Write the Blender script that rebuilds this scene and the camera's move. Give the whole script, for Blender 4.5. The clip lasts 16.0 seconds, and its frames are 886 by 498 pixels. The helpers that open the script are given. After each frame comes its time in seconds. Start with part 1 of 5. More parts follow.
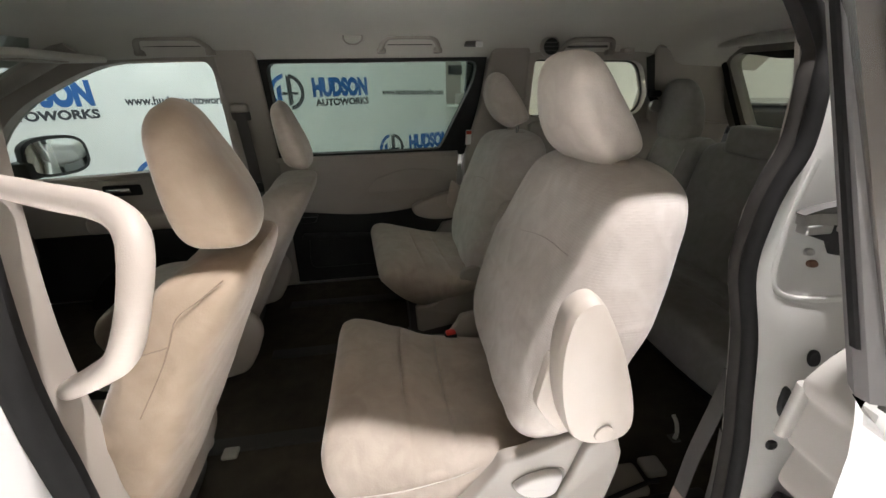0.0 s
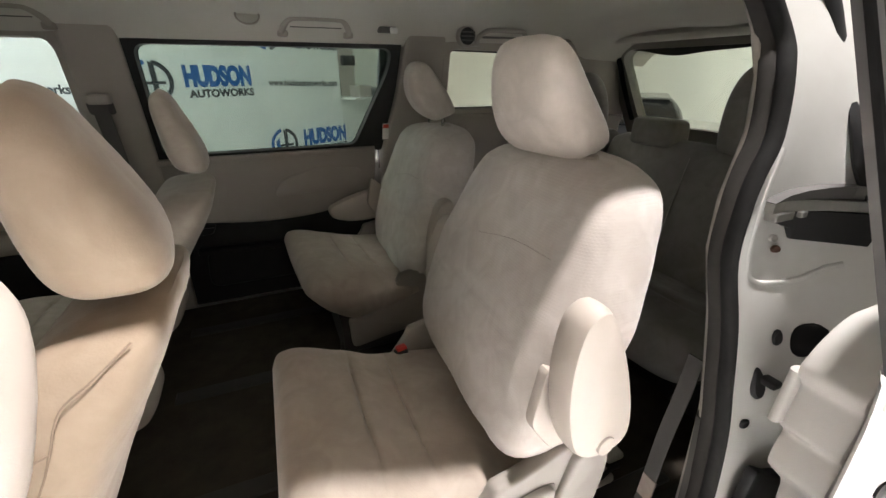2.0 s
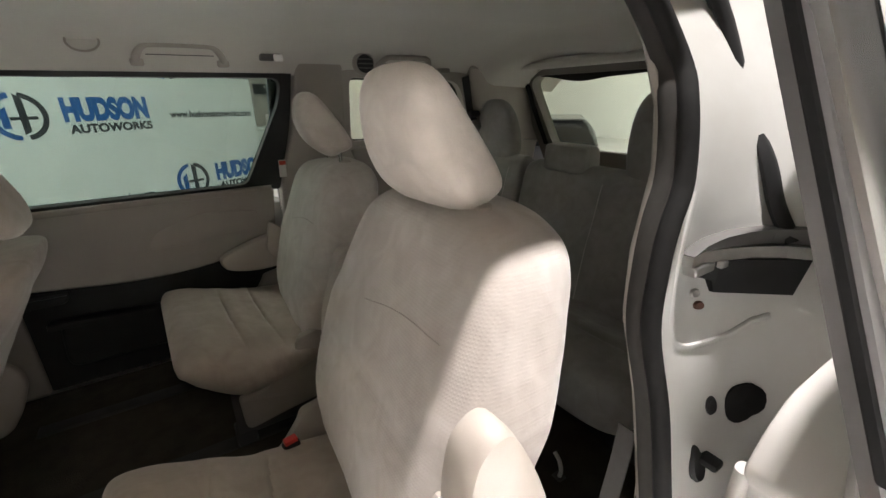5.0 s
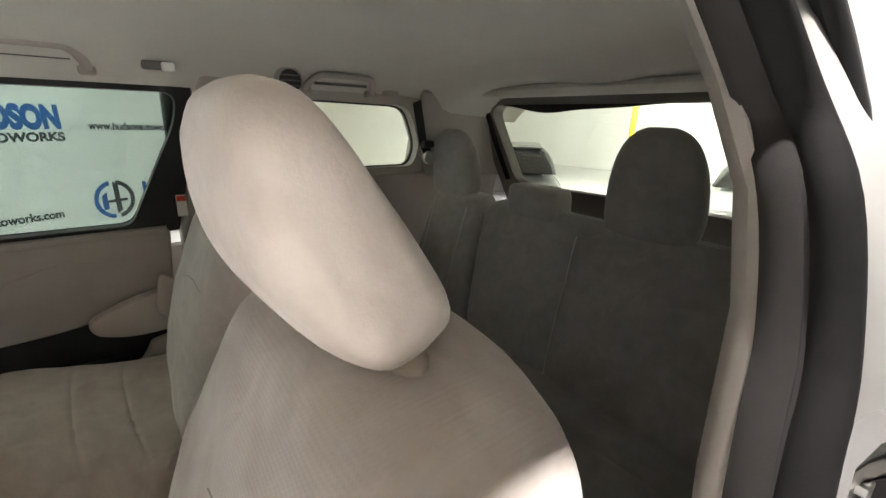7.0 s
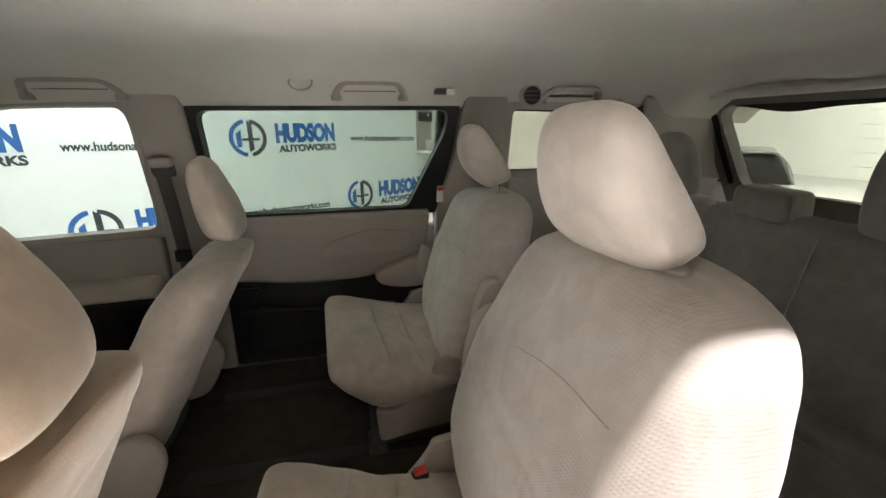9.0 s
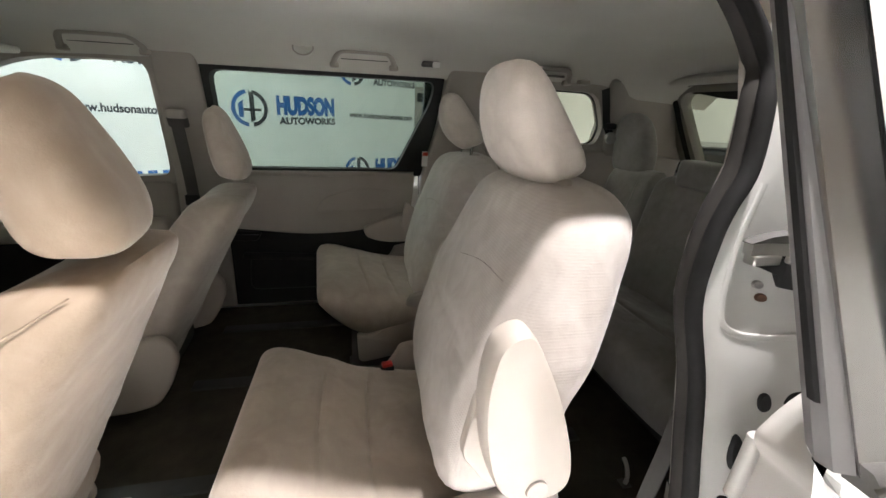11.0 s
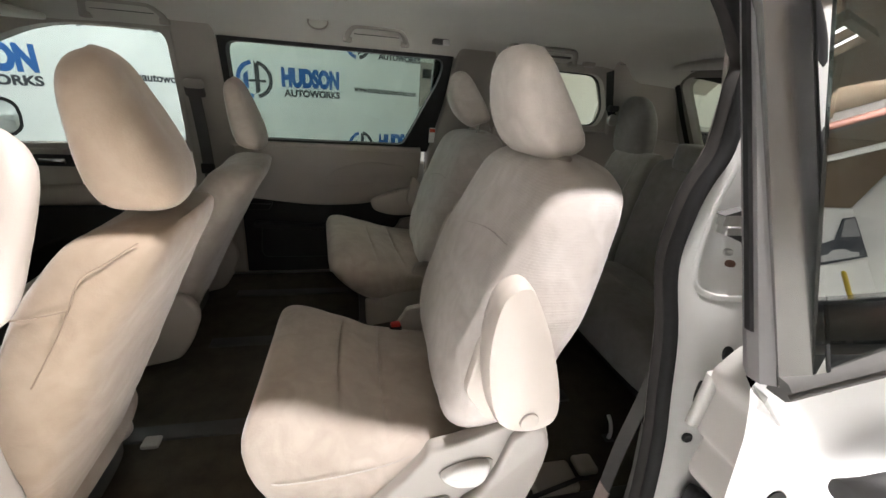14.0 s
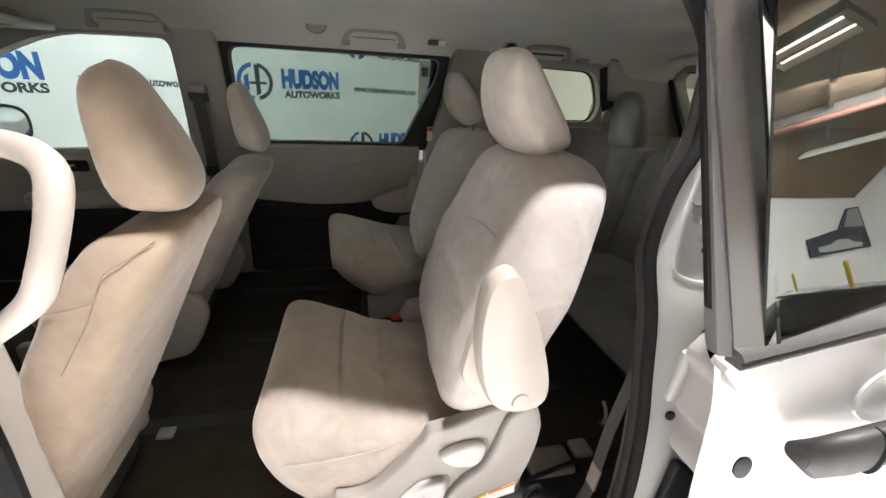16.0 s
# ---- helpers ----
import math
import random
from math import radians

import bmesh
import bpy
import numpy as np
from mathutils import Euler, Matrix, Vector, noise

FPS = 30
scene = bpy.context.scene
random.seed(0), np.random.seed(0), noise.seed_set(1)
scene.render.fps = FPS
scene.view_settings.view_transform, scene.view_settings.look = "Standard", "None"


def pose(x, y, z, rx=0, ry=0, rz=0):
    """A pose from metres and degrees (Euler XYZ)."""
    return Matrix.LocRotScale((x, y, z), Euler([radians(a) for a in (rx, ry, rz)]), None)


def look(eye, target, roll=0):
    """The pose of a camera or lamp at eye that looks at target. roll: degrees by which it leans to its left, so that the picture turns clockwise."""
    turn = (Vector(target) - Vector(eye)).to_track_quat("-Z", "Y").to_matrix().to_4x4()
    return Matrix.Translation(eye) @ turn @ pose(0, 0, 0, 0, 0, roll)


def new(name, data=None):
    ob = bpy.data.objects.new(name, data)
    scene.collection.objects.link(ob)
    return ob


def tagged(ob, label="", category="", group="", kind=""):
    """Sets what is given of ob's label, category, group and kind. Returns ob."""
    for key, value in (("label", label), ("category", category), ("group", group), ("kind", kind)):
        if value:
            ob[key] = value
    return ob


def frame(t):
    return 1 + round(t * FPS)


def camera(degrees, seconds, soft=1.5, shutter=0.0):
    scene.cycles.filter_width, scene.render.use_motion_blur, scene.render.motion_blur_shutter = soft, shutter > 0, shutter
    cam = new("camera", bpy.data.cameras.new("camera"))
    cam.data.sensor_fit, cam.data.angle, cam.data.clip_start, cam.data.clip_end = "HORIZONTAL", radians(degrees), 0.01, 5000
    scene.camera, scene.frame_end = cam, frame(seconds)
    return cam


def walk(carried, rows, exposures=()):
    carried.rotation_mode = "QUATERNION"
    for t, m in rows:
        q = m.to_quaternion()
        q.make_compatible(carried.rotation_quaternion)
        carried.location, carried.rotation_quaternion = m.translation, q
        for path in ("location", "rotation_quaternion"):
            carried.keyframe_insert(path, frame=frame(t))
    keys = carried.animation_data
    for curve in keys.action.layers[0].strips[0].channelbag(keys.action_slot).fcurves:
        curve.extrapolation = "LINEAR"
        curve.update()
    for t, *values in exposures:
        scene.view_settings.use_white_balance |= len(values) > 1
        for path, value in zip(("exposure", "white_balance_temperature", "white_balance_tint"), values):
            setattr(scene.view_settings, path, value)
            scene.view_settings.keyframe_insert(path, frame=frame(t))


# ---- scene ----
cam = camera(94.5, 16.0)
PATH = [
    (0, (-0.414, -1.222, 1.444), (-0.148, 0.609, 0.684), -1.1),
    (0.5, (-0.373, -1.184, 1.44), (-0.137, 0.657, 0.696), -2.1),
    (1, (-0.431, -1.14, 1.444), (-0.063, 0.683, 0.709), -1.7),
    (1.5, (-0.482, -1.091, 1.443), (0.134, 0.643, 0.659), -0.5),
    (2, (-0.499, -1.085, 1.434), (0.221, 0.604, 0.642), -0.0),
    (2.5, (-0.487, -1.128, 1.419), (0.175, 0.602, 0.664), 0.4),
    (3, (-0.473, -1.155, 1.405), (0.101, 0.62, 0.683), 0.9),
    (3.5, (-0.452, -1.171, 1.41), (0.148, 0.596, 0.69), -0.2),
    (4, (-0.423, -1.144, 1.412), (0.271, 0.579, 0.67), -1.0),
    (4.5, (-0.375, -1.073, 1.419), (0.475, 0.581, 0.683), -0.9),
    (4.7, (-0.36, -1.035, 1.435), (0.551, 0.595, 0.718), -1.1),
    (6.8, (-0.106, -0.731, 1.467), (1.121, 0.726, 0.858), 1.8),
    (7, (-0.12, -0.739, 1.469), (1.055, 0.763, 0.865), 1.5),
    (7.5, (-0.206, -0.76, 1.479), (0.634, 0.96, 0.897), -0.6),
    (8, (-0.286, -0.807, 1.485), (0.256, 1.027, 0.898), -1.5),
    (8.5, (-0.343, -0.862, 1.484), (0.088, 1.003, 0.904), -1.1),
    (8.7, (-0.35, -0.881, 1.477), (0.071, 0.987, 0.899), -0.9),
    (10.8, (-0.308, -1.133, 1.413), (0.078, 0.731, 0.8), 2.4),
    (11, (-0.328, -1.156, 1.403), (0.098, 0.692, 0.768), 2.5),
    (11.5, (-0.366, -1.2, 1.395), (0.081, 0.628, 0.718), 2.7),
    (12, (-0.368, -1.24, 1.389), (0.036, 0.581, 0.667), 3.0),
    (12.5, (-0.364, -1.277, 1.379), (-0.025, 0.531, 0.594), 2.8),
    (13, (-0.368, -1.298, 1.379), (-0.023, 0.482, 0.534), 3.4),
    (13.5, (-0.371, -1.274, 1.385), (-0.002, 0.52, 0.582), 3.7),
    (14, (-0.367, -1.238, 1.405), (0.061, 0.574, 0.676), 4.3),
    (14.5, (-0.369, -1.192, 1.424), (0.113, 0.622, 0.732), 3.6),
    (15, (-0.365, -1.179, 1.424), (0.135, 0.63, 0.732), 2.7),
    (15.5, (-0.368, -1.234, 1.422), (0.118, 0.571, 0.71), 2.7),
    (16, (-0.362, -1.287, 1.416), (0.052, 0.524, 0.675), 3.1),
]
walk(cam, [(t, look(eye, target, roll)) for t, eye, target, roll in PATH], [(0, 0.1, 6400, 10), (1.5, 0.24, 6500, 10), (3.5, 0.35, 6480, 10), (4.7, 0.3, 6500, 10), (6.8, 0.78, 6500, 10), (8.7, 0.8, 6600, 10), (10.8, 0.5, 6380, 10), (12.5, 0.3, 6350, 10), (16, 0.37, 6310, 10)])

# ---------------------------------------------------------------- world and lamps
world = bpy.data.worlds.new("world")
scene.world = world
world.use_nodes = True
wn = world.node_tree.nodes
sky = wn.new("ShaderNodeTexSky")
sky.sky_type, sky.sun_disc = "NISHITA", False
sky.sun_elevation, sky.sun_rotation = radians(50), radians(200)
world.node_tree.links.new(sky.outputs[0], wn["Background"].inputs[0])
wn["Background"].inputs[1].default_value = 0.1


def area_lamp(name, eye, target, sx, sy, watts, colour):
    data = bpy.data.lights.new(name, "AREA")
    data.shape, data.size, data.size_y, data.energy, data.color = "RECTANGLE", sx, sy, watts, colour
    ob = new(name, data)
    ob.matrix_world = look(eye, target)
    return ob


# high-bay lamps and skylights of the hall
area_lamp("bay_lamp", (0.6, -0.70, 4.85), (0.0, -0.72, 0.5), 0.13, 0.13, 280, (1.0, 0.945, 0.92))
area_lamp("skylight_lamp", (-3.0, 2.6, 4.8), (-3.1, 5.6, 3.9), 1.6, 1.2, 530, (0.97, 0.99, 1.0))
area_lamp("rear_skylight_lamp", (7.5, 1.6, 4.8), (10.5, 1.6, 1.2), 2.4, 1.6, 1500, (0.99, 1.0, 0.97))
area_lamp("south_skylight_lamp", (0.2, -5.2, 4.8), (0.0, -8.5, 1.4), 1.8, 1.4, 200, (1.0, 0.97, 0.94))
area_lamp("far_skylight_lamp", (8.0, -5.0, 4.8), (10.0, -8.5, 1.6), 1.8, 1.4, 520, (1.0, 0.97, 0.93))



def bounce_spot(x, y, watts):
    """An added spot, straight down: its floor pool bounces fill light into the van."""
    data = bpy.data.lights.new("floor_bounce_lamp", "SPOT")
    data.energy, data.color, data.spot_size, data.spot_blend, data.shadow_soft_size = watts, (1.0, 0.972, 0.96), radians(38), 1.0, 0.3
    ob = new("floor_bounce_lamp", data)
    ob.matrix_world = look((x, y, 4.85), (x, y - 0.01, 0.0))


for x, y in ((-1.1, -2.3), (0.45, -2.35)):
    bounce_spot(x, y, 9000)

# ---------------------------------------------------------------- materials


def material(name, base, rough=0.6, metal=0.0, second=None, scale=8.0, mix=0.5, bump=0.0, bump_scale=200.0, rough_var=0.0, coat=0.0, sheen=0.0, stretch=None):
    m = bpy.data.materials.new(name)
    m.use_nodes = True
    n, l = m.node_tree.nodes, m.node_tree.links
    b = n["Principled BSDF"]
    b.inputs["Base Color"].default_value = (*base, 1)
    b.inputs["Roughness"].default_value = rough
    b.inputs["Metallic"].default_value = metal
    b.inputs["Coat Weight"].default_value = coat
    b.inputs["Coat Roughness"].default_value = 0.06
    b.inputs["Sheen Weight"].default_value = sheen
    b.inputs["Sheen Roughness"].default_value = 0.4
    co = n.new("ShaderNodeTexCoord")
    src = co.outputs["Object"]
    if stretch:
        mp = n.new("ShaderNodeMapping")
        mp.inputs["Scale"].default_value = stretch
        l.new(src, mp.inputs[0])
        src = mp.outputs[0]
    big = n.new("ShaderNodeTexNoise")
    big.inputs["Scale"].default_value, big.inputs["Detail"].default_value = scale, 6
    big.inputs["Roughness"].default_value = 0.62
    l.new(src, big.inputs["Vector"])
    if second:
        r = n.new("ShaderNodeValToRGB")
        r.color_ramp.elements[0].position, r.color_ramp.elements[1].position = 0.5 - mix / 2, 0.5 + mix / 2
        r.color_ramp.elements[0].color, r.color_ramp.elements[1].color = (*base, 1), (*second, 1)
        l.new(big.outputs[0], r.inputs[0])
        l.new(r.outputs[0], b.inputs["Base Color"])
    if rough_var:
        mr = n.new("ShaderNodeMapRange")
        mr.inputs["To Min"].default_value, mr.inputs["To Max"].default_value = rough - rough_var, rough + rough_var
        l.new(big.outputs[0], mr.inputs[0])
        l.new(mr.outputs[0], b.inputs["Roughness"])
    if bump:
        fine = n.new("ShaderNodeTexNoise")
        fine.inputs["Scale"].default_value, fine.inputs["Detail"].default_value = bump_scale, 3
        l.new(src, fine.inputs["Vector"])
        bp = n.new("ShaderNodeBump")
        bp.inputs["Strength"].default_value, bp.inputs["Distance"].default_value = bump, 0.002
        l.new(fine.outputs[0], bp.inputs["Height"])
        l.new(bp.outputs[0], b.inputs["Normal"])
    return m


def woven(name, a, b2, ribs=0.0):
    """Seat cloth: mottled nap, fine grain, and ribs in the woven inserts."""
    m = material(name, a, 0.92, second=b2, scale=6.0, mix=0.32, sheen=0.35)
    n, l = m.node_tree.nodes, m.node_tree.links
    b = n["Principled BSDF"]
    co = n.new("ShaderNodeTexCoord")
    # brushed patches of the nap, a few centimetres wide
    patch = n.new("ShaderNodeTexNoise")
    patch.inputs["Scale"].default_value, patch.inputs["Detail"].default_value, patch.inputs["Distortion"].default_value = 16, 5, 1.2
    l.new(co.outputs["Object"], patch.inputs["Vector"])
    tone = n.new("ShaderNodeValToRGB")
    tone.color_ramp.elements[0].position, tone.color_ramp.elements[1].position = 0.36, 0.64
    tone.color_ramp.elements[0].color, tone.color_ramp.elements[1].color = (0.89, 0.875, 0.865, 1), (1.0, 1.0, 1.0, 1)
    l.new(patch.outputs[0], tone.inputs[0])
    mul = n.new("ShaderNodeMix")
    mul.data_type, mul.blend_type = "RGBA", "MULTIPLY"
    mul.inputs[0].default_value = 1.0
    l.new(b.inputs["Base Color"].links[0].from_socket, mul.inputs[6])
    l.new(tone.outputs[0], mul.inputs[7])
    l.new(mul.outputs[2], b.inputs["Base Color"])
    fine = n.new("ShaderNodeTexNoise")
    fine.inputs["Scale"].default_value, fine.inputs["Detail"].default_value = 260, 4
    l.new(co.outputs["Object"], fine.inputs["Vector"])
    height = fine.outputs[0]
    if ribs:
        w = n.new("ShaderNodeTexWave")
        w.bands_direction = "Y"
        w2 = n.new("ShaderNodeTexWave")
        w2.bands_direction = "Z"
        for node in (w, w2):
            node.inputs["Scale"].default_value, node.inputs["Distortion"].default_value = ribs, 0.6
            node.inputs["Detail"].default_value = 1
            l.new(co.outputs["Object"], node.inputs["Vector"])
        waffle = n.new("ShaderNodeMath")
        waffle.operation = "MULTIPLY"
        l.new(w.outputs["Fac"], waffle.inputs[0])
        l.new(w2.outputs["Fac"], waffle.inputs[1])
        mx = n.new("ShaderNodeMix")
        mx.inputs[0].default_value = 0.5
        l.new(fine.outputs[0], mx.inputs[2])
        l.new(waffle.outputs[0], mx.inputs[3])
        height = mx.outputs[0]
    folds = n.new("ShaderNodeTexNoise")
    folds.inputs["Scale"].default_value, folds.inputs["Detail"].default_value = 9, 2
    pull = n.new("ShaderNodeMapping")
    pull.inputs["Scale"].default_value, pull.inputs["Rotation"].default_value = (1.6, 0.8, 0.6), (0.3, 0.5, 0.4)
    l.new(co.outputs["Object"], pull.inputs[0])
    l.new(pull.outputs[0], folds.inputs["Vector"])
    b1 = n.new("ShaderNodeBump")
    b1.inputs["Strength"].default_value, b1.inputs["Distance"].default_value = 0.38, 0.02
    l.new(folds.outputs[0], b1.inputs["Height"])
    bp = n.new("ShaderNodeBump")
    bp.inputs["Strength"].default_value, bp.inputs["Distance"].default_value = 0.35, 0.0012
    l.new(height, bp.inputs["Height"])
    l.new(b1.outputs[0], bp.inputs["Normal"])
    l.new(bp.outputs[0], b.inputs["Normal"])
    return m


def glass(name, tint, r0=0.04):
    """A clear or tinted pane: it lets light through and mirrors more at a grazing angle."""
    m = bpy.data.materials.new(name)
    m.use_nodes = True
    n, l = m.node_tree.nodes, m.node_tree.links
    n.remove(n["Principled BSDF"])
    tr, gl, mx, lw, pw, ma = (n.new("ShaderNode" + k) for k in ("BsdfTransparent", "BsdfGlossy", "MixShader", "LayerWeight", "Math", "Math"))
    tr.inputs[0].default_value = (*tint, 1)
    gl.inputs["Roughness"].default_value = 0.01
    gl.inputs[0].default_value = (0.95, 0.95, 0.95, 1)
    lw.inputs[0].default_value = 0.5
    pw.operation, pw.inputs[1].default_value = "POWER", 5.0
    ma.operation, ma.inputs[1].default_value, ma.inputs[2].default_value = "MULTIPLY_ADD", 1 - r0, r0
    l.new(lw.outputs["Facing"], pw.inputs[0])
    l.new(pw.outputs[0], ma.inputs[0])
    l.new(ma.outputs[0], mx.inputs[0])
    l.new(tr.outputs[0], mx.inputs[1])
    l.new(gl.outputs[0], mx.inputs[2])
    l.new(mx.outputs[0], n["Material Output"].inputs[0])
    return m


CLOTH = woven("seat_cloth", (0.43, 0.383, 0.338), (0.515, 0.468, 0.42))
# seat cloth for the driver's seat, with its warm shade mixed into the colour
CLOTH_WARM_SHADE = woven("driver_cloth_warm_shade", (0.32, 0.245, 0.18), (0.38, 0.30, 0.228))
CLOTH_SEAT = woven("cushion_cloth", (0.405, 0.35, 0.30), (0.475, 0.415, 0.36))
CLOTH_RIB = woven("seat_cloth_ribbed", (0.52, 0.478, 0.447), (0.605, 0.56, 0.527), ribs=66)
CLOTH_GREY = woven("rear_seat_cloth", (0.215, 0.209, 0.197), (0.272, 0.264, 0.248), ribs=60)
PIPING = material("pale_piping", (0.40, 0.385, 0.355), 0.85, bump=0.3, bump_scale=400, second=(0.36, 0.345, 0.32))
SEAM_TAN = material("seam_thread_tan", (0.25, 0.19, 0.14), 0.9, bump=0.3, bump_scale=400)
SEAM_SOFT = material("seam_thread_pale", (0.43, 0.39, 0.355), 0.9, bump=0.3, bump_scale=400)
BEIGE = material("beige_plastic", (0.455, 0.405, 0.36), 0.48, second=(0.495, 0.445, 0.398), scale=6, bump=0.12, bump_scale=600, rough_var=0.05)
TRIM = material("grey_trim_plastic", (0.345, 0.31, 0.28), 0.55, second=(0.385, 0.35, 0.315), scale=5, bump=0.15, bump_scale=700, rough_var=0.05)
TRIM_MID = material("mid_grey_trim_plastic", (0.19, 0.175, 0.16), 0.55, second=(0.22, 0.205, 0.19), scale=5, bump=0.15, bump_scale=700)
TRIM_DARK = material("dark_trim_plastic", (0.07, 0.066, 0.063), 0.62, second=(0.11, 0.105, 0.10), scale=7, bump=0.15, bump_scale=700)
BLACK = material("black_plastic", (0.018, 0.018, 0.019), 0.5, second=(0.03, 0.03, 0.03), scale=9, bump=0.1, bump_scale=500)
HEADLINER = material("headliner_felt", (0.57, 0.55, 0.505), 0.95, second=(0.62, 0.60, 0.55), scale=4, bump=0.3, bump_scale=420, sheen=0.3)
CARPET = material("carpet_pile", (0.045, 0.037, 0.028), 0.98, second=(0.078, 0.066, 0.051), scale=14, bump=0.9, bump_scale=330)
RUBBER = material("seal_rubber", (0.008, 0.008, 0.008), 0.85, second=(0.016, 0.015, 0.015), scale=18, bump=0.08, bump_scale=500)
RUBBER.node_tree.nodes["Principled BSDF"].inputs["Specular IOR Level"].default_value = 0.12
SEAL_CLOTH = material("seal_flocked_edge", (0.026, 0.024, 0.022), 0.95, second=(0.034, 0.031, 0.029), scale=20, bump=0.12, bump_scale=900)
PAINT = material("white_car_paint", (0.74, 0.73, 0.72), 0.32, second=(0.78, 0.77, 0.76), scale=3, coat=0.8, bump=0.03, bump_scale=30)
JAMB = material("white_jamb_paint", (0.66, 0.66, 0.64), 0.4, second=(0.58, 0.57, 0.54), scale=6, coat=0.5, bump=0.06, bump_scale=40)
GLOSS_BLACK = material("pillar_gloss_film", (0.33, 0.322, 0.316), 0.24, metal=0.85, second=(0.37, 0.362, 0.355), scale=12, bump=0.03, bump_scale=300)
METAL = material("zinc_metal", (0.55, 0.54, 0.52), 0.35, 1.0, second=(0.42, 0.41, 0.39), scale=25)
CHROME = material("bright_metal", (0.75, 0.75, 0.74), 0.18, 1.0, second=(0.6, 0.6, 0.6), scale=20)
RED = material("red_plastic", (0.55, 0.03, 0.025), 0.4, second=(0.48, 0.03, 0.025))
WHITE_LABEL = material("label_paper", (0.78, 0.77, 0.74), 0.6, second=(0.72, 0.71, 0.68))
ORANGE = material("orange_print", (0.85, 0.22, 0.03), 0.6, second=(0.78, 0.2, 0.03))
YELLOW = material("yellow_paint", (0.72, 0.52, 0.03), 0.5, second=(0.6, 0.43, 0.04), scale=10)
PINK_TAG = material("woven_tag", (0.42, 0.33, 0.29), 0.8, second=(0.5, 0.42, 0.38), scale=60)
LABEL_RED = material("red_print", (0.6, 0.08, 0.05), 0.6, second=(0.55, 0.08, 0.05))
INK = material("grey_print", (0.25, 0.25, 0.26), 0.7, second=(0.3, 0.3, 0.3))
VINYL = material("banner_vinyl", (0.80, 0.815, 0.80), 0.55, second=(0.84, 0.85, 0.84), scale=1.2, bump=0.05, bump_scale=6)
BLUE_INK = material("blue_print", (0.02, 0.11, 0.36), 0.55, second=(0.025, 0.14, 0.42), scale=2)
BLACK_INK = material("black_print", (0.03, 0.035, 0.045), 0.55, second=(0.05, 0.055, 0.065), scale=2)
WALL = material("white_wall_paint", (0.76, 0.76, 0.72), 0.8, second=(0.70, 0.70, 0.665), scale=0.8, bump=0.1, bump_scale=40)
CEILING = material("brown_deck", (0.13, 0.095, 0.06), 0.85, second=(0.18, 0.135, 0.088), scale=1.5, bump=0.2, bump_scale=30)
STEEL_RED = material("red_oxide_steel", (0.13, 0.045, 0.028), 0.6, second=(0.09, 0.035, 0.025), scale=4)
STEEL_DARK = material("dark_steel", (0.05, 0.045, 0.04), 0.55, second=(0.08, 0.07, 0.06), scale=4)
CONCRETE = material("polished_concrete", (0.50, 0.495, 0.48), 0.35, second=(0.60, 0.59, 0.575), scale=1.3, bump=0.05, bump_scale=60, rough_var=0.1)
RAIL = material("dull_rail_steel", (0.035, 0.032, 0.03), 0.6, second=(0.05, 0.046, 0.042), scale=20)
DOOR_EDGE = material("satin_door_edge", (0.17, 0.165, 0.166), 0.42, metal=0.3, second=(0.20, 0.195, 0.196), scale=10, bump=0.05, bump_scale=400)
LEVER = material("pale_lever_plastic", (0.56, 0.54, 0.52), 0.4, second=(0.60, 0.58, 0.56), scale=8, bump=0.05, bump_scale=500)
HANDLE = material("dark_handle_plastic", (0.028, 0.027, 0.027), 0.5, second=(0.04, 0.039, 0.038), scale=9, bump=0.1, bump_scale=600)
GLASS_CLEAR = glass("clear_window_glass", (0.82, 0.885, 0.87))
GLASS_TINT = glass("privacy_glass", (0.585, 0.66, 0.625))
GLASS_TINT_REAR = glass("light_tinted_glass", (0.93, 0.96, 0.90))
GLASS_DARK = glass("dark_privacy_glass", (0.20, 0.23, 0.22), 0.26)
MIRROR = material("mirror_silver", (0.85, 0.85, 0.85), 0.03, 1.0)
CAR_DARK = material("dark_car_paint", (0.03, 0.032, 0.035), 0.3, coat=0.9, second=(0.04, 0.042, 0.045))
CAR_SILVER = material("silver_car_paint", (0.42, 0.43, 0.43), 0.35, metal=0.3, coat=0.8, second=(0.46, 0.47, 0.47))
CAR_GLASS = material("far_car_glass", (0.010, 0.011, 0.012), 0.2, second=(0.016, 0.017, 0.018))
DOOR_LINING = material("pale_door_lining", (0.41, 0.395, 0.375), 0.5, second=(0.45, 0.435, 0.41), scale=5, bump=0.12, bump_scale=700)
COVER = material("seat_cover_plastic", (0.275, 0.25, 0.228), 0.45, second=(0.305, 0.28, 0.255), scale=6, bump=0.12, bump_scale=600, rough_var=0.05)
LINING_TAN = material("centre_pillar_plastic", (0.34, 0.305, 0.27), 0.55, second=(0.375, 0.34, 0.305), scale=5, bump=0.15, bump_scale=700)
HANDLE_TAN = material("assist_handle_plastic", (0.46, 0.405, 0.36), 0.5, second=(0.50, 0.445, 0.40), scale=6, bump=0.12, bump_scale=600)
PILLAR_TRIM = material("pillar_trim_plastic", (0.30, 0.275, 0.25), 0.65, second=(0.33, 0.305, 0.28), scale=6, bump=0.15, bump_scale=700)
for dull in (RUBBER, SEAL_CLOTH, BLACK, CARPET):
    dull.node_tree.nodes["Principled BSDF"].inputs["Specular IOR Level"].default_value = 0.22
LIGHT_PANEL = bpy.data.materials.new("skylight_panel")
LIGHT_PANEL.use_nodes = True
LIGHT_PANEL.node_tree.nodes["Principled BSDF"].inputs["Emission Color"].default_value = (1, 0.97, 0.93, 1)
